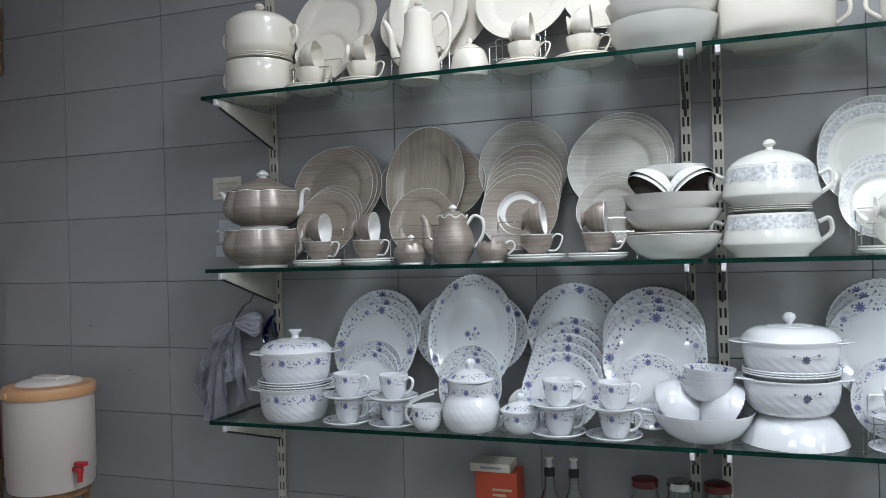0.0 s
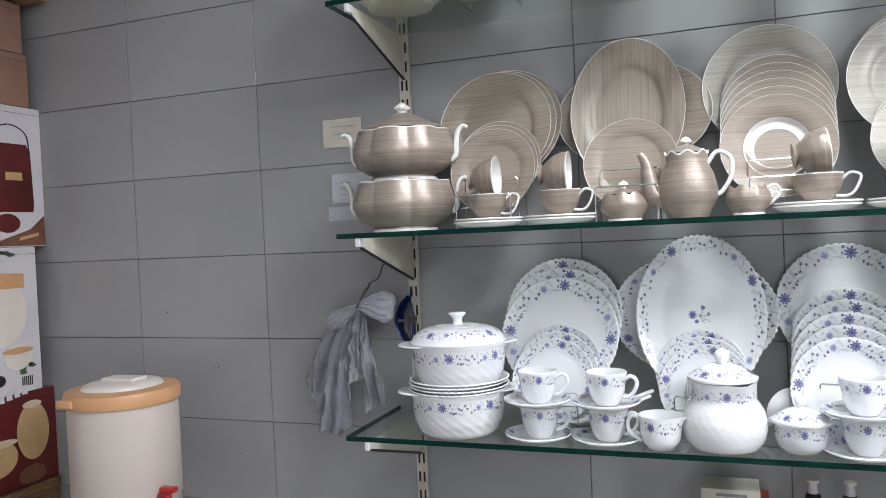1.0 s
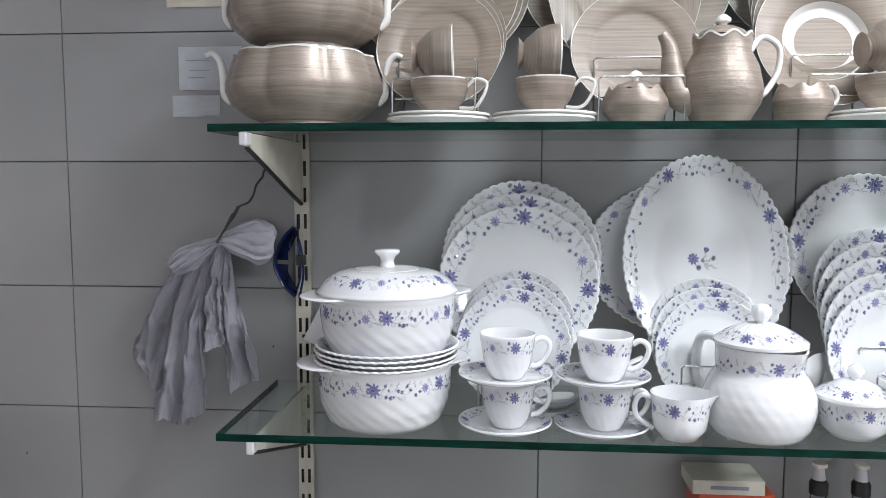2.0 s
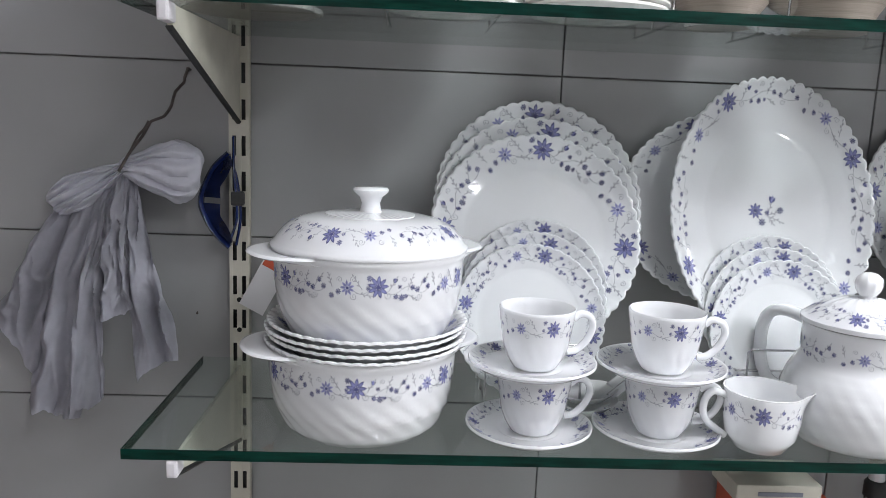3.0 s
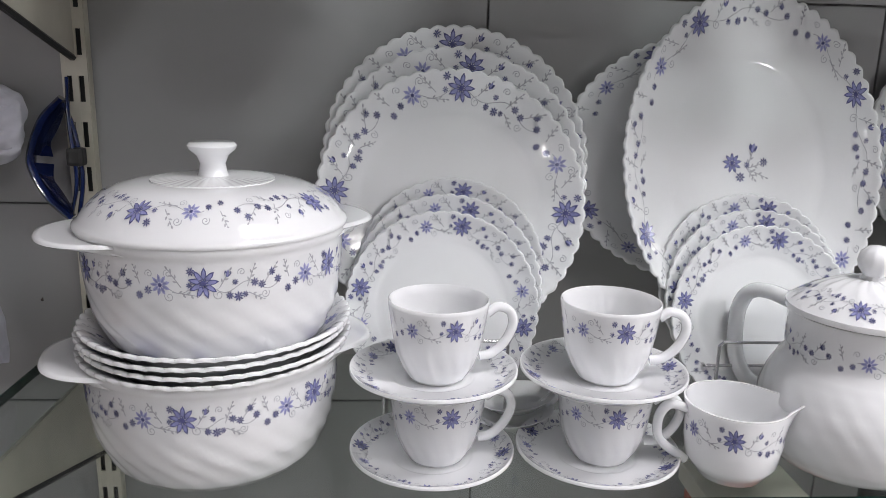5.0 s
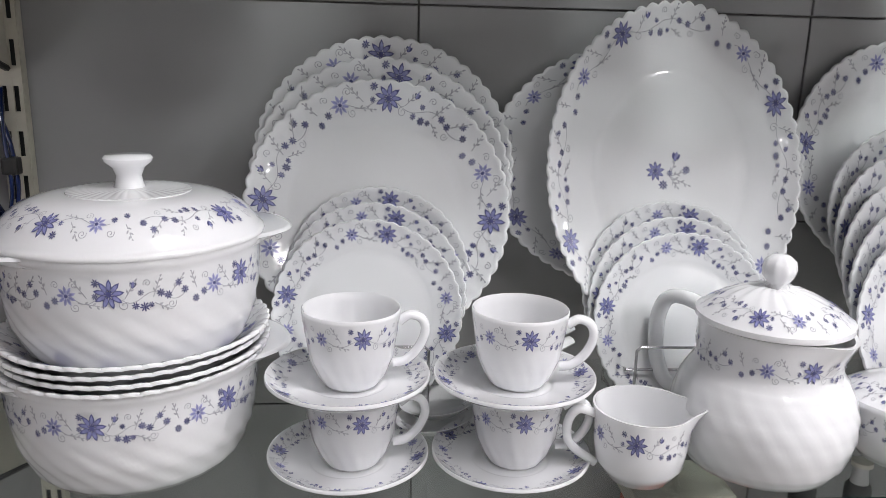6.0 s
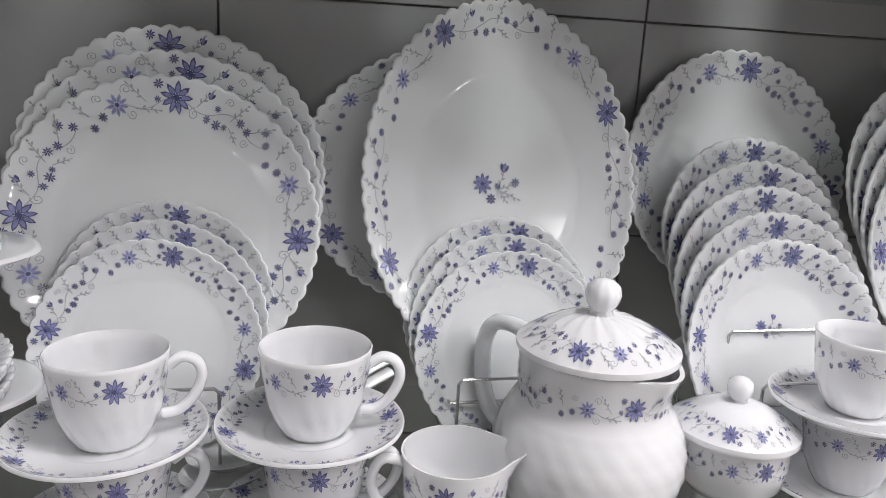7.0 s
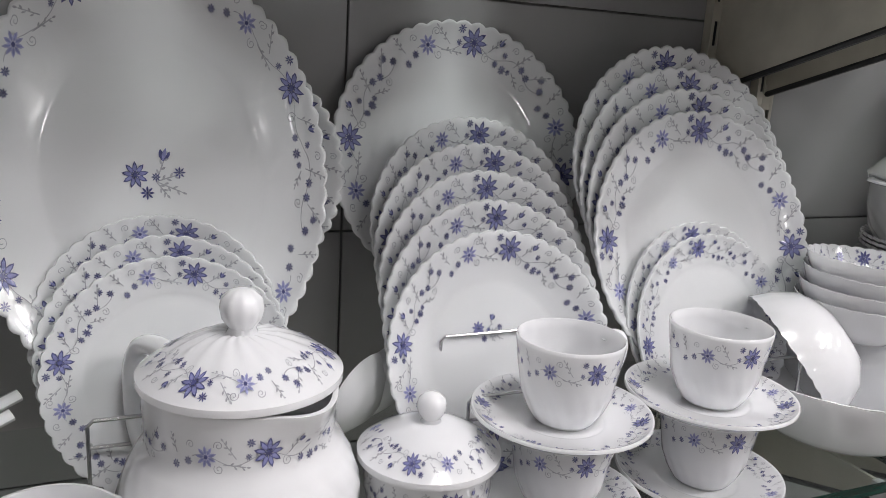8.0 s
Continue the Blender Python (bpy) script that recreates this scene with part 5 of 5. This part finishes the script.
# ---- on the left: hanging cloth, glasses, notes, cooler, boxes ----
def hanging_cloth():
    ob = thing("hanging_cloth", pose(-0.135, -0.035, 1.352), "crumpled grey cotton cloth knotted on a wire hook", "cloth")
    # hanging sheets: head from, to; hem from, to (x, z from the knot); depth, folds, seed
    sheets = (((-0.094, -0.052), (-0.046, -0.020), (-0.182, -0.205), (-0.134, -0.300), 0.000, 1.3, 1.3),
              ((-0.062, -0.032), (-0.012, 0.000), (-0.142, -0.335), (-0.064, -0.350), -0.014, 1.7, 4.1),
              ((-0.028, -0.008), (0.000, 0.002), (-0.082, -0.342), (-0.036, -0.322), -0.026, 1.2, 7.7),
              ((-0.012, 0.000), (0.004, 0.000), (-0.034, -0.205), (0.016, -0.188), -0.030, 1.4, 9.2),
              ((-0.004, -0.006), (0.008, -0.002), (0.012, -0.288), (0.076, -0.256), -0.022, 1.3, 12.9))
    for (ax, az), (bx, bz), (cx, cz), (dx, dz), off, cycles, seed in sheets:
        bm = bmesh.new()
        nu, nv = 30, 46
        grid = []
        for v in range(nv + 1):
            t = v / nv
            line = []
            for u in range(nu + 1):
                s = u / nu
                ragged = 1 + 0.035 * noise.noise((s * 3.5, seed, 0.0)) + 0.012 * noise.noise((s * 14, seed, 1.0))
                tt = t * ragged
                # the cloth falls steeper the further it is from the knot
                fall = tt ** 0.86
                x = (ax + (bx - ax) * s) * (1 - fall) + (cx + (dx - cx) * s) * fall
                z = (az + (bz - az) * s) * (1 - tt) + (cz + (dz - cz) * s) * tt
                x += 0.008 * noise.noise((s * 1.2, t * 2.4, seed + 8)) * t
                ph = cycles * s + 0.35 * noise.noise((t * 1.6, seed, 5.0)) + 0.12 * t
                tri = 1 - 4 * abs((ph % 1.0) - 0.5)
                tri = math.copysign(abs(tri) ** 0.8, tri)
                crease = 1 - 2 * abs(noise.noise((s * 2.6 + seed, t * 3.8, seed + 2)))
                crumple = 1 - 2 * abs(noise.noise((s * 5.0 - seed, t * 9.0, seed + 6)))
                y = off * min(1, 1.6 * t + 0.25) - 0.009 * tri * min(1, 0.25 + 1.3 * t) - 0.016 * crease * min(1, t * 3) - 0.005 * crumple
                y += 0.016 * (2 * s - 1) ** 4 * min(1, t * 2) - 0.020 * math.sin(min(t * 3.2, 2.4))
                line.append(bm.verts.new((x, y, z)))
            grid.append(line)
        for v in range(nv):
            for u in range(nu):
                bm.faces.new((grid[v][u], grid[v][u + 1], grid[v + 1][u + 1], grid[v + 1][u]))
        bmesh.ops.solidify(bm, geom=list(bm.faces), thickness=0.0014)
        part("fold", bm, M_CLOTH, ob, smooth=75)
    # the two loops of cloth gathered at the knot
    for x0, z0, rx, rz, tw, way in ((0.047, -0.001, 0.055, 0.043, -0.05, 1), (-0.050, -0.026, 0.060, 0.026, 0.52, -1)):
        bm = bmesh.new()
        bmesh.ops.create_icosphere(bm, subdivisions=5, radius=1.0)
        for v in bm.verts:
            p = v.co.copy()
            q = Vector([math.copysign(abs(c) ** 0.72, c) for c in p])
            pinch = 0.30 + 0.70 * min(1.0, max(0.0, (way * q.x + 1.0) * 0.75))
            fan = q.z * 2.6 + 0.8 * noise.noise(Vector((q.x * 1.2, tw * 7, q.z)))
            groove = 1 - 2 * abs(((fan + 0.15) % 1.0) - 0.5)
            depth = q.y * (0.55 + 0.55 * groove ** 0.7) + 0.16 * noise.noise(q * 2.0 + Vector((tw * 9, 0, 0)))
            edge = 1 + 0.14 * noise.noise(q * 1.4 + Vector((0, 3, tw * 5))) + 0.05 * noise.noise(q * 4)
            X, Z = rx * q.x * edge, rz * q.z * pinch * edge
            v.co = Vector((x0 + X * math.cos(tw) - Z * math.sin(tw), 0.026 * depth * (0.5 + 0.5 * pinch) - 0.012, z0 + X * math.sin(tw) + Z * math.cos(tw)))
        part("knot", bm, M_CLOTH, ob, smooth=70)
    wire = [(-0.004, -0.030, -0.004), (0.010, -0.026, 0.022), (0.024, -0.016, 0.044), (0.031, -0.010, 0.060), (0.034, -0.008, 0.064), (0.046, -0.006, 0.069), (0.051, -0.004, 0.073), (0.058, 0.0, 0.086), (0.062, 0.004, 0.104), (0.072, 0.010, 0.117), (0.071, 0.018, 0.124), (0.074, 0.026, 0.138)]
    part("wire_hook", tube(wire, 0.0021, 6, n=2), M_RUST, ob, "bent dark wire hook")
    part("wire_end", tube([(0.010, -0.028, 0.020), (0.020, -0.022, 0.044), (0.025, -0.014, 0.052), (0.031, -0.012, 0.064)], 0.0018, 6, n=2), M_RUST, ob, "twisted end of the wire")
    return ob


hanging_cloth()
nail = thing("wall_nail", pose(-0.061, 0.0, 1.488), "small dark nail in the tiles that carries the wire", "nail")
part("shank", tube([(0, 0.0, 0), (0, -0.014, 0.001)], 0.0018, 8, n=1), M_RUST, nail)


def sunglasses():
    """Wrap-round glasses that hang by one temple from the slotted rail, seen edge on."""
    ob = thing("sunglasses", pose(0.0, -0.016, 1.31), "dark blue plastic sunglasses hanging from the shelf rail", "sunglasses")
    for z0, z1 in ((0.004, 0.060), (-0.060, -0.004)):
        bm = bmesh.new()
        n = 16
        a, b = [], []
        for k in range(n + 1):
            t = k / n
            z = z0 + (z1 - z0) * t
            bow = -0.040 * (1 - (z / 0.066) ** 2)
            w = 0.008 + 0.020 * math.sin(math.pi * t) ** 0.6
            a.append(bm.verts.new((bow, -0.010, z)))
            b.append(bm.verts.new((max(bow + w, bow * 0.3), -0.022 - 0.008 * math.sin(math.pi * t), z)))
        for k in range(n):
            bm.faces.new((a[k], b[k], b[k + 1], a[k + 1]))
        bmesh.ops.solidify(bm, geom=list(bm.faces), thickness=0.002)
        part("lens", bm, M_SHADES, ob, smooth=60)
    frame_line = [(-0.003, -0.008, 0.066), (-0.024, -0.010, 0.044), (-0.039, -0.010, 0.010), (-0.040, -0.010, -0.012), (-0.024, -0.010, -0.044), (-0.003, -0.008, -0.066)]
    part("brow_bar", tube(frame_line, 0.0045, 8, flat=2.0), M_SHADES, ob, smooth=60)
    part("temple", tube([(-0.004, -0.006, 0.064), (0.008, -0.010, 0.03), (0.014, -0.014, -0.02), (0.008, -0.016, -0.062)], 0.0022, 8, flat=1.8), M_SHADES, ob, smooth=60)
    part("temple", tube([(-0.004, -0.008, -0.064), (0.010, -0.020, -0.02), (0.006, -0.018, 0.04), (0.002, -0.004, 0.088)], 0.0020, 8, flat=1.8), M_SHADES, ob, smooth=60)
    part("nose_pad", box(bmesh.new(), 0.002, 0.020, -0.026, -0.010, -0.006, 0.014, 0.004), M_DARK, ob, "black rubber pad")
    return ob


sunglasses()


def note(x0, z0, x1, z1, material, label, lines):
    ob = thing("paper_note", pose(0, -0.0012, 0), label, "paper note", "notes taped to the tiles")
    bm = bmesh.new()
    n = 8
    rows_ = [[bm.verts.new((x0 + (x1 - x0) * i / n, -0.0022 * abs(math.sin(i * 0.7 + j)) * (1 if j in (0, n) else 0.4), z0 + (z1 - z0) * j / n)) for i in range(n + 1)] for j in range(n + 1)]
    for j in range(n):
        for i in range(n):
            bm.faces.new((rows_[j][i], rows_[j][i + 1], rows_[j + 1][i + 1], rows_[j + 1][i]))
    part("sheet", bm, material, ob)
    for k, (a, b, zz) in enumerate(lines):
        part("written_line", box(bmesh.new(), x0 + (x1 - x0) * a, x0 + (x1 - x0) * b, -0.0032, -0.0029, z0 + (z1 - z0) * zz, z0 + (z1 - z0) * zz + 0.0013), M_INK, ob, "unreadable handwritten line")


note(-0.249, 1.790, -0.130, 1.868, M_PAPER, "yellowed paper note taped to the tiles", [(0.2, 0.85, 0.72), (0.25, 0.7, 0.45)])
note(-0.229, 1.635, -0.105, 1.716, M_PAPER2, "white paper note with handwriting taped to the tiles", [(0.12, 0.5, 0.68), (0.18, 0.5, 0.45), (0.16, 0.42, 0.28)])
note(-0.243, 1.585, -0.150, 1.625, M_PAPER2, "small faded paper label on the tiles", [])


card = thing("price_card", pose(0.046, -0.0155, Z1 + 0.112, 0, 28, 0), "small white card with a red band, tucked behind the shelf rail", "card")
part("sheet", box(bmesh.new(), -0.019, 0.019, -0.0006, 0.0006, -0.045, 0.075), M_PRINT_WHITE, card)
part("red_band", box(bmesh.new(), -0.017, 0.017, -0.0012, -0.0007, 0.022, 0.036), M_BOXRED, card, "red printed band")
for k in range(3):
    part("printed_line", box(bmesh.new(), -0.013, 0.012, -0.0012, -0.0007, 0.050 + 0.008 * k, 0.053 + 0.008 * k), M_SHADES, card, "unreadable blue line")


def cooler():
    R = 0.146
    x, y, z0 = -0.775, -0.245, 0.80
    ob = thing("water_cooler", pose(x, y, z0), "cream plastic water cooler with tan lid and red tap", "water cooler")
    h = 0.32
    prof = [(0, 0.0), (R * 0.92, 0.0), (R * 0.955, 0.012), (R * 0.96, 0.05), (R * 0.985, 0.055), (R * 0.985, h - 0.02), (R * 0.97, h), (0, h)]
    part("body", lathe(prof, 96, close=False), M_PLASTIC, ob, smooth=40)
    part("collar", lathe([(0, h), (R * 1.02, h), (R * 1.03, h + 0.006), (R * 1.03, h + 0.026), (R * 1.0, h + 0.036), (R * 0.86, h + 0.040), (0, h + 0.040)], 96, close=False), M_ORANGE, ob, "tan plastic collar", smooth=40)
    lid = part("lid", lathe([(0, h + 0.056), (R * 0.45, h + 0.055), (R * 0.68, h + 0.049), (R * 0.73, h + 0.0405), (0, h + 0.0405)], 96, close=False), M_LIDWHITE, ob, "off-white domed lid", smooth=40)
    part("grip", box(bmesh.new(), -0.05, 0.06, -0.028, 0.028, h + 0.054, h + 0.064, 0.004), M_LIDWHITE, lid)
    part("handle_lug", box(bmesh.new(), -R * 0.56, -R * 0.20, -R * 1.055, -R * 0.93, h + 0.006, h + 0.028, 0.006), M_ORANGE, ob, "tan carrying lug")
    tap = part("tap", tube([(R * 0.90 * 0.97, -R * 0.90 * 0.24, 0.075), (R * 1.22 * 0.97, -R * 1.22 * 0.24, 0.075)], 0.011, 12, n=1), M_RED, ob, "red plastic tap", smooth=60)
    part("spout", tube([(R * 1.18 * 0.97, -R * 1.18 * 0.24, 0.085), (R * 1.18 * 0.97, -R * 1.18 * 0.24, 0.035)], 0.009, 12, n=1, ends=(0.011, 0.008)), M_RED, tap, smooth=60)
    part("lever", box(bmesh.new(), R * 1.03, R * 1.33, -R * 0.36, -R * 0.20, 0.090, 0.104, 0.004), M_RED, tap)
    return ob


cooler()
bench = thing("low_cabinet", pose(0, 0, 0), "low wooden cabinet that carries the stacked boxes", "cabinet")
part("body", box(bmesh.new(), -1.60, -1.285, -0.64, -0.008, 0.02, 0.77, 0.004), M_WOOD, bench)
part("top_board", box(bmesh.new(), -1.61, -1.275, -0.65, -0.008, 0.772, 0.80, 0.004), M_WOOD, bench)
part("plinth", box(bmesh.new(), -1.58, -1.30, -0.60, -0.02, 0.0, 0.019), M_DARK, bench)
stool = thing("stool", pose(-0.775, -0.245, 0), "round wooden stool under the water cooler", "stool")
part("seat", lathe([(0, 0.77), (0.12, 0.77), (0.125, 0.775), (0.125, 0.797), (0.12, 0.80), (0, 0.80)], 48, close=False), M_WOOD, stool, smooth=40)
for sx in (-1, 1):
    for sy in (-1, 1):
        part("leg", tube([(sx * 0.075, sy * 0.075, 0.772), (sx * 0.10, sy * 0.10, 0.0)], 0.014, 10, n=1), M_WOOD, stool)

FX = -1.292     # the plane of the boxes' printed faces


def carton(z0, z1, y0, y1, material, label, tilt=0.0, fx=FX):
    ob = thing("cardboard_box", pose(fx, y1, z0, 0, 0, tilt), label, "box", "stacked boxes by the wall")
    body = part("body", box(bmesh.new(), -0.30, 0.0, y0 - y1, 0.0, 0.0005, z1 - z0 - 0.0005, 0.003), material, ob)
    part("lid_seam", box(bmesh.new(), -0.30, 0.0008, y0 - y1 + 0.002, -0.002, z1 - z0 - 0.0225, z1 - z0 - 0.0215), M_DARK, ob, "dark lid seam")
    return ob


def blob(parent, name, pts, material, label, lift=0.0012):
    """A flat printed shape on a box's face, from an outline in (y, z)."""
    bm = bmesh.new()
    a = [bm.verts.new((lift, y, z)) for y, z in pts]
    b = [bm.verts.new((0.0003, y, z)) for y, z in pts]
    bm.faces.new(a)
    for i in range(len(a)):
        j = (i + 1) % len(a)
        bm.faces.new((a[i], b[i], b[j], a[j]))
    return part(name, bm, material, parent, label)


def ell(cy, cz, ry, rz, n=24, a0=0.0, a1=360.0):
    return [(cy + ry * math.cos(radians(a0 + (a1 - a0) * k / n)), cz + rz * math.sin(radians(a0 + (a1 - a0) * k / n))) for k in range(n + (a1 - a0 < 359))]


b4 = carton(0.80, 1.096, -0.62, 0.0, M_PRINT_MAROON, "dark red printed carton with pictures of beige pots")
blob(b4, "picture", ell(-0.09, 0.17, 0.06, 0.09), M_PRINT_GOLD, "printed picture of a beige jug")
blob(b4, "picture", ell(-0.09, 0.255, 0.035, 0.012), M_PRINT_BEIGE, "printed jug lid", 0.002)
blob(b4, "picture", ell(-0.22, 0.11, 0.07, 0.055), M_PRINT_GOLD, "printed picture of a beige pot")
blob(b4, "picture", ell(-0.22, 0.155, 0.072, 0.012), M_PRINT_BEIGE, "printed pot rim", 0.002)
blob(b4, "picture", ell(-0.10, 0.035, 0.05, 0.03), M_PRINT_BROWN, "printed picture of a small pot")
for k in range(5):
    blob(b4, "printed_lettering", [(-0.235 + 0.028 * k, 0.275 + 0.004 * k), (-0.215 + 0.028 * k, 0.275 + 0.004 * k), (-0.215 + 0.028 * k, 0.305 + 0.004 * k), (-0.235 + 0.028 * k, 0.305 + 0.004 * k)], M_PRINT_WHITE, "white printed bar in place of lettering")
b3 = carton(1.097, 1.555, -0.55, -0.045, M_PRINT_WHITE, "white printed carton with a picture of a food flask")
blob(b3, "picture", ell(-0.14, 0.26, 0.095, 0.11), M_LIDWHITE, "printed white flask")
blob(b3, "picture", [(-0.235, 0.33), (-0.05, 0.33), (-0.05, 0.375), (-0.235, 0.385)], M_ORANGE, "printed tan flask collar", 0.002)
blob(b3, "picture", ell(-0.085, 0.115, 0.05, 0.042), M_LIDWHITE, "printed white dish", 0.002)
blob(b3, "picture", ell(-0.085, 0.135, 0.055, 0.010), M_ORANGE, "printed tan dish rim", 0.003)
blob(b3, "picture", ell(-0.19, 0.30, 0.025, 0.06), M_BOXRED, "printed orange flowers", 0.0028)
for k in range(7):
    a = 0.6 + k * 0.5
    blob(b3, "printed_leaf", ell(-0.13 + 0.045 * math.cos(a), 0.425 + 0.018 * math.sin(a), 0.016, 0.006), M_PRINT_GREEN, "printed green leaf")
    blob(b3, "printed_leaf", ell(-0.05 + 0.02 * math.cos(a), 0.07 + 0.018 * math.sin(a), 0.013, 0.005), M_PRINT_GREEN, "printed green leaf")
blob(b3, "picture", ell(-0.155, 0.05, 0.022, 0.018), M_DARK, "printed dark round mark")
for k in range(6):
    blob(b3, "printed_bar", [(-0.075 + 0.007 * k, 0.02), (-0.071 + 0.007 * k, 0.02), (-0.071 + 0.007 * k, 0.05), (-0.075 + 0.007 * k, 0.05)], M_DARK, "dark printed stripe")
b2 = carton(1.5555, 2.001, -0.50, 0.0, M_PRINT_WHITE, "white and dark carton with a picture of a dark red flask")
blob(b2, "picture", [(-0.20, 0.004), (-0.003, 0.004), (-0.003, 0.10), (-0.06, 0.055), (-0.20, 0.012)], M_PRINT_BROWN, "printed brown corner")
blob(b2, "picture", [(-0.19, 0.11), (-0.045, 0.11), (-0.04, 0.13), (-0.045, 0.30), (-0.06, 0.325), (-0.17, 0.325), (-0.19, 0.30)], M_PRINT_MAROON, "printed dark red flask", 0.0016)
blob(b2, "picture", ell(-0.14, 0.075, 0.045, 0.03), M_PRINT_MAROON, "printed dark red pot", 0.0016)
blob(b2, "picture", [(-0.14, 0.21), (-0.08, 0.21), (-0.08, 0.235), (-0.14, 0.235)], M_PRINT_GOLD, "gold printed bar in place of lettering", 0.0026)
blob(b2, "picture", [(-0.10, 0.02), (-0.03, 0.035), (-0.03, 0.045), (-0.10, 0.03)], M_PRINT_GOLD, "gold printed bar in place of lettering", 0.0026)
part("flask_handle", tube([(0.0014, -0.185, 0.30), (0.0014, -0.175, 0.36), (0.0014, -0.118, 0.385), (0.0014, -0.06, 0.36), (0.0014, -0.048, 0.30)], 0.0022, 6), M_DARK, b2, "printed dark carrying loop")
carton(2.0015, 2.17, -0.45, -0.036, M_CARD, "plain reddish brown cardboard box", fx=FX)
carton(2.1705, 2.33, -0.45, -0.05, M_CARD, "plain brown cardboard box on top of the stack", fx=FX)
wb = thing("wooden_crate", pose(-1.292, -0.01, 2.331), "rough brown wooden crate on the cardboard boxes", "crate")
for k in range(4):
    part("plank", box(bmesh.new(), -0.32, 0.07, -0.46, 0.0, 0.005 + 0.07 * k, 0.065 + 0.07 * k, 0.003), M_WOOD, wb)

# ---- things on the bottom shelf, seen under the glass ----
rb = thing("carton", pose(0.802, -0.065, Z0), "upright orange-red carton with a pale label", "box")
part("body", box(bmesh.new(), -0.066, 0.066, -0.045, 0.045, 0.0005, 0.255, 0.002), M_BOXRED, rb)
for k in range(2):
    part("label_line", box(bmesh.new(), -0.01, 0.05 - 0.02 * k, -0.0462, -0.0452, 0.20 - 0.016 * k, 0.207 - 0.016 * k), M_PRINT_BEIGE, rb, "pale bar in place of lettering")
pb = thing("flat_carton", pose(0.79, -0.065, Z0 + 0.2555), "flat pale carton lying on the orange box", "box")
part("body", box(bmesh.new(), -0.066, 0.058, -0.048, 0.04, 0.0, 0.026, 0.002), M_PAPER, pb)
part("label_line", box(bmesh.new(), -0.035, 0.03, -0.0492, -0.0482, 0.010, 0.016), M_INK, pb, "dark unreadable line")


def cruet(x, y, tall=0.305, top=None):
    ob = thing("oil_bottle", pose(x, y, Z0), "clear glass oil bottle with black neck and white pourer", "bottle", "oil bottles")
    h = tall - 0.06
    part("glass", lathe([(0, 0.0), (0.032, 0.0), (0.035, 0.006), (0.035, h * 0.62), (0.016, h * 0.85), (0.0135, h), (0.011, h), (0.0135, h * 0.85), (0.032, h * 0.62), (0.032, 0.008), (0, 0.006)], 40, close=False), M_CLEAR, ob, smooth=60)
    part("neck", lathe([(0, h), (0.016, h), (0.016, h + 0.02), (0.012, h + 0.026), (0, h + 0.026)], 24, close=False), M_DARK, ob, "black neck", smooth=40)
    part("pourer", lathe([(0, h + 0.026), (0.011, h + 0.026), (0.008, h + 0.048), (0, h + 0.05)], 24, close=False), M_PRINT_WHITE, ob, "white pourer", smooth=40)
    part("cap", lathe([(0, h + 0.05), (0.013, h + 0.05), (0.013, h + 0.056), (0, h + 0.06)], 24, close=False), top or M_LIDWHITE, ob, "off-white cap", smooth=40)


cruet(0.957, -0.065)
cruet(1.03, -0.065)


def jar(x, y, lid_mat):
    ob = thing("glass_jar", pose(x, y, Z0), "clear glass jar with a dark red lid", "jar", "glass jars")
    part("glass", lathe([(0, 0.0), (0.05, 0.0), (0.054, 0.008), (0.054, 0.18), (0.034, 0.215), (0.034, 0.236), (0.031, 0.236), (0.031, 0.215), (0.05, 0.18), (0.05, 0.01), (0, 0.008)], 48, close=False), M_CLEAR, ob, smooth=60)
    part("lid", lathe([(0, 0.237), (0.037, 0.237), (0.037, 0.257), (0.033, 0.260), (0, 0.260)], 40, close=False), lid_mat, ob, "dark red lid", smooth=40)


for x, m in ((1.235, M_PRINT_MAROON), (1.33, M_WIRE), (1.43, M_PRINT_MAROON)):
    jar(x, -0.075, m)

# ---- wall tiles ----
tile_bm = box(bmesh.new(), -TW / 2 + 0.001, TW / 2 - 0.001, 0.0, 0.0055, -TH / 2 + 0.001, TH / 2 - 0.001)
bmesh.ops.bevel(tile_bm, geom=[e for e in tile_bm.edges if all(abs(v.co.y) < 1e-6 for v in e.verts)], offset=0.0008, segments=1, affect="EDGES")
first_tile = None
rng = random.Random(7)
for c in range(-4, 7):
    for r in range(-4, 6):
        m = pose((c + 0.5) * TW, rng.uniform(0, 0.0004), 1.5 + (r + 0.5) * TH, rng.uniform(-0.12, 0.12), 0, rng.uniform(-0.10, 0.10))
        if (c + 0.5) * TW - TW / 2 < LEFT - 0.3:
            continue
        if first_tile is None:
            first_tile = part("tile", tile_bm, M_TILE, wall_north)
            t = first_tile
        else:
            t = new("tile", first_tile.data)
            t.parent = wall_north
        t.matrix_world = m

# small dirt marks on the glaze
for k, (sx, sz, sr) in enumerate(((-0.817, 1.334, 0.0030), (-0.675, 1.500, 0.0018), (-0.638, 1.168, 0.0025), (-0.570, 0.913, 0.0020), (-0.055, 1.141, 0.0018), (-0.658, 1.171, 0.0020))):
    spot = bmesh.new()
    ring = [spot.verts.new((sx + sr * (1 + 0.35 * math.sin(2.3 * i + k)) * math.cos(i * 0.7854), -0.0042, sz + 1.3 * sr * (1 + 0.3 * math.cos(1.7 * i + k)) * math.sin(i * 0.7854))) for i in range(8)]
    spot.faces.new(ring[::-1])
    part("dirt_mark", spot, M_RUST, wall_north, "small dark speck of dirt")
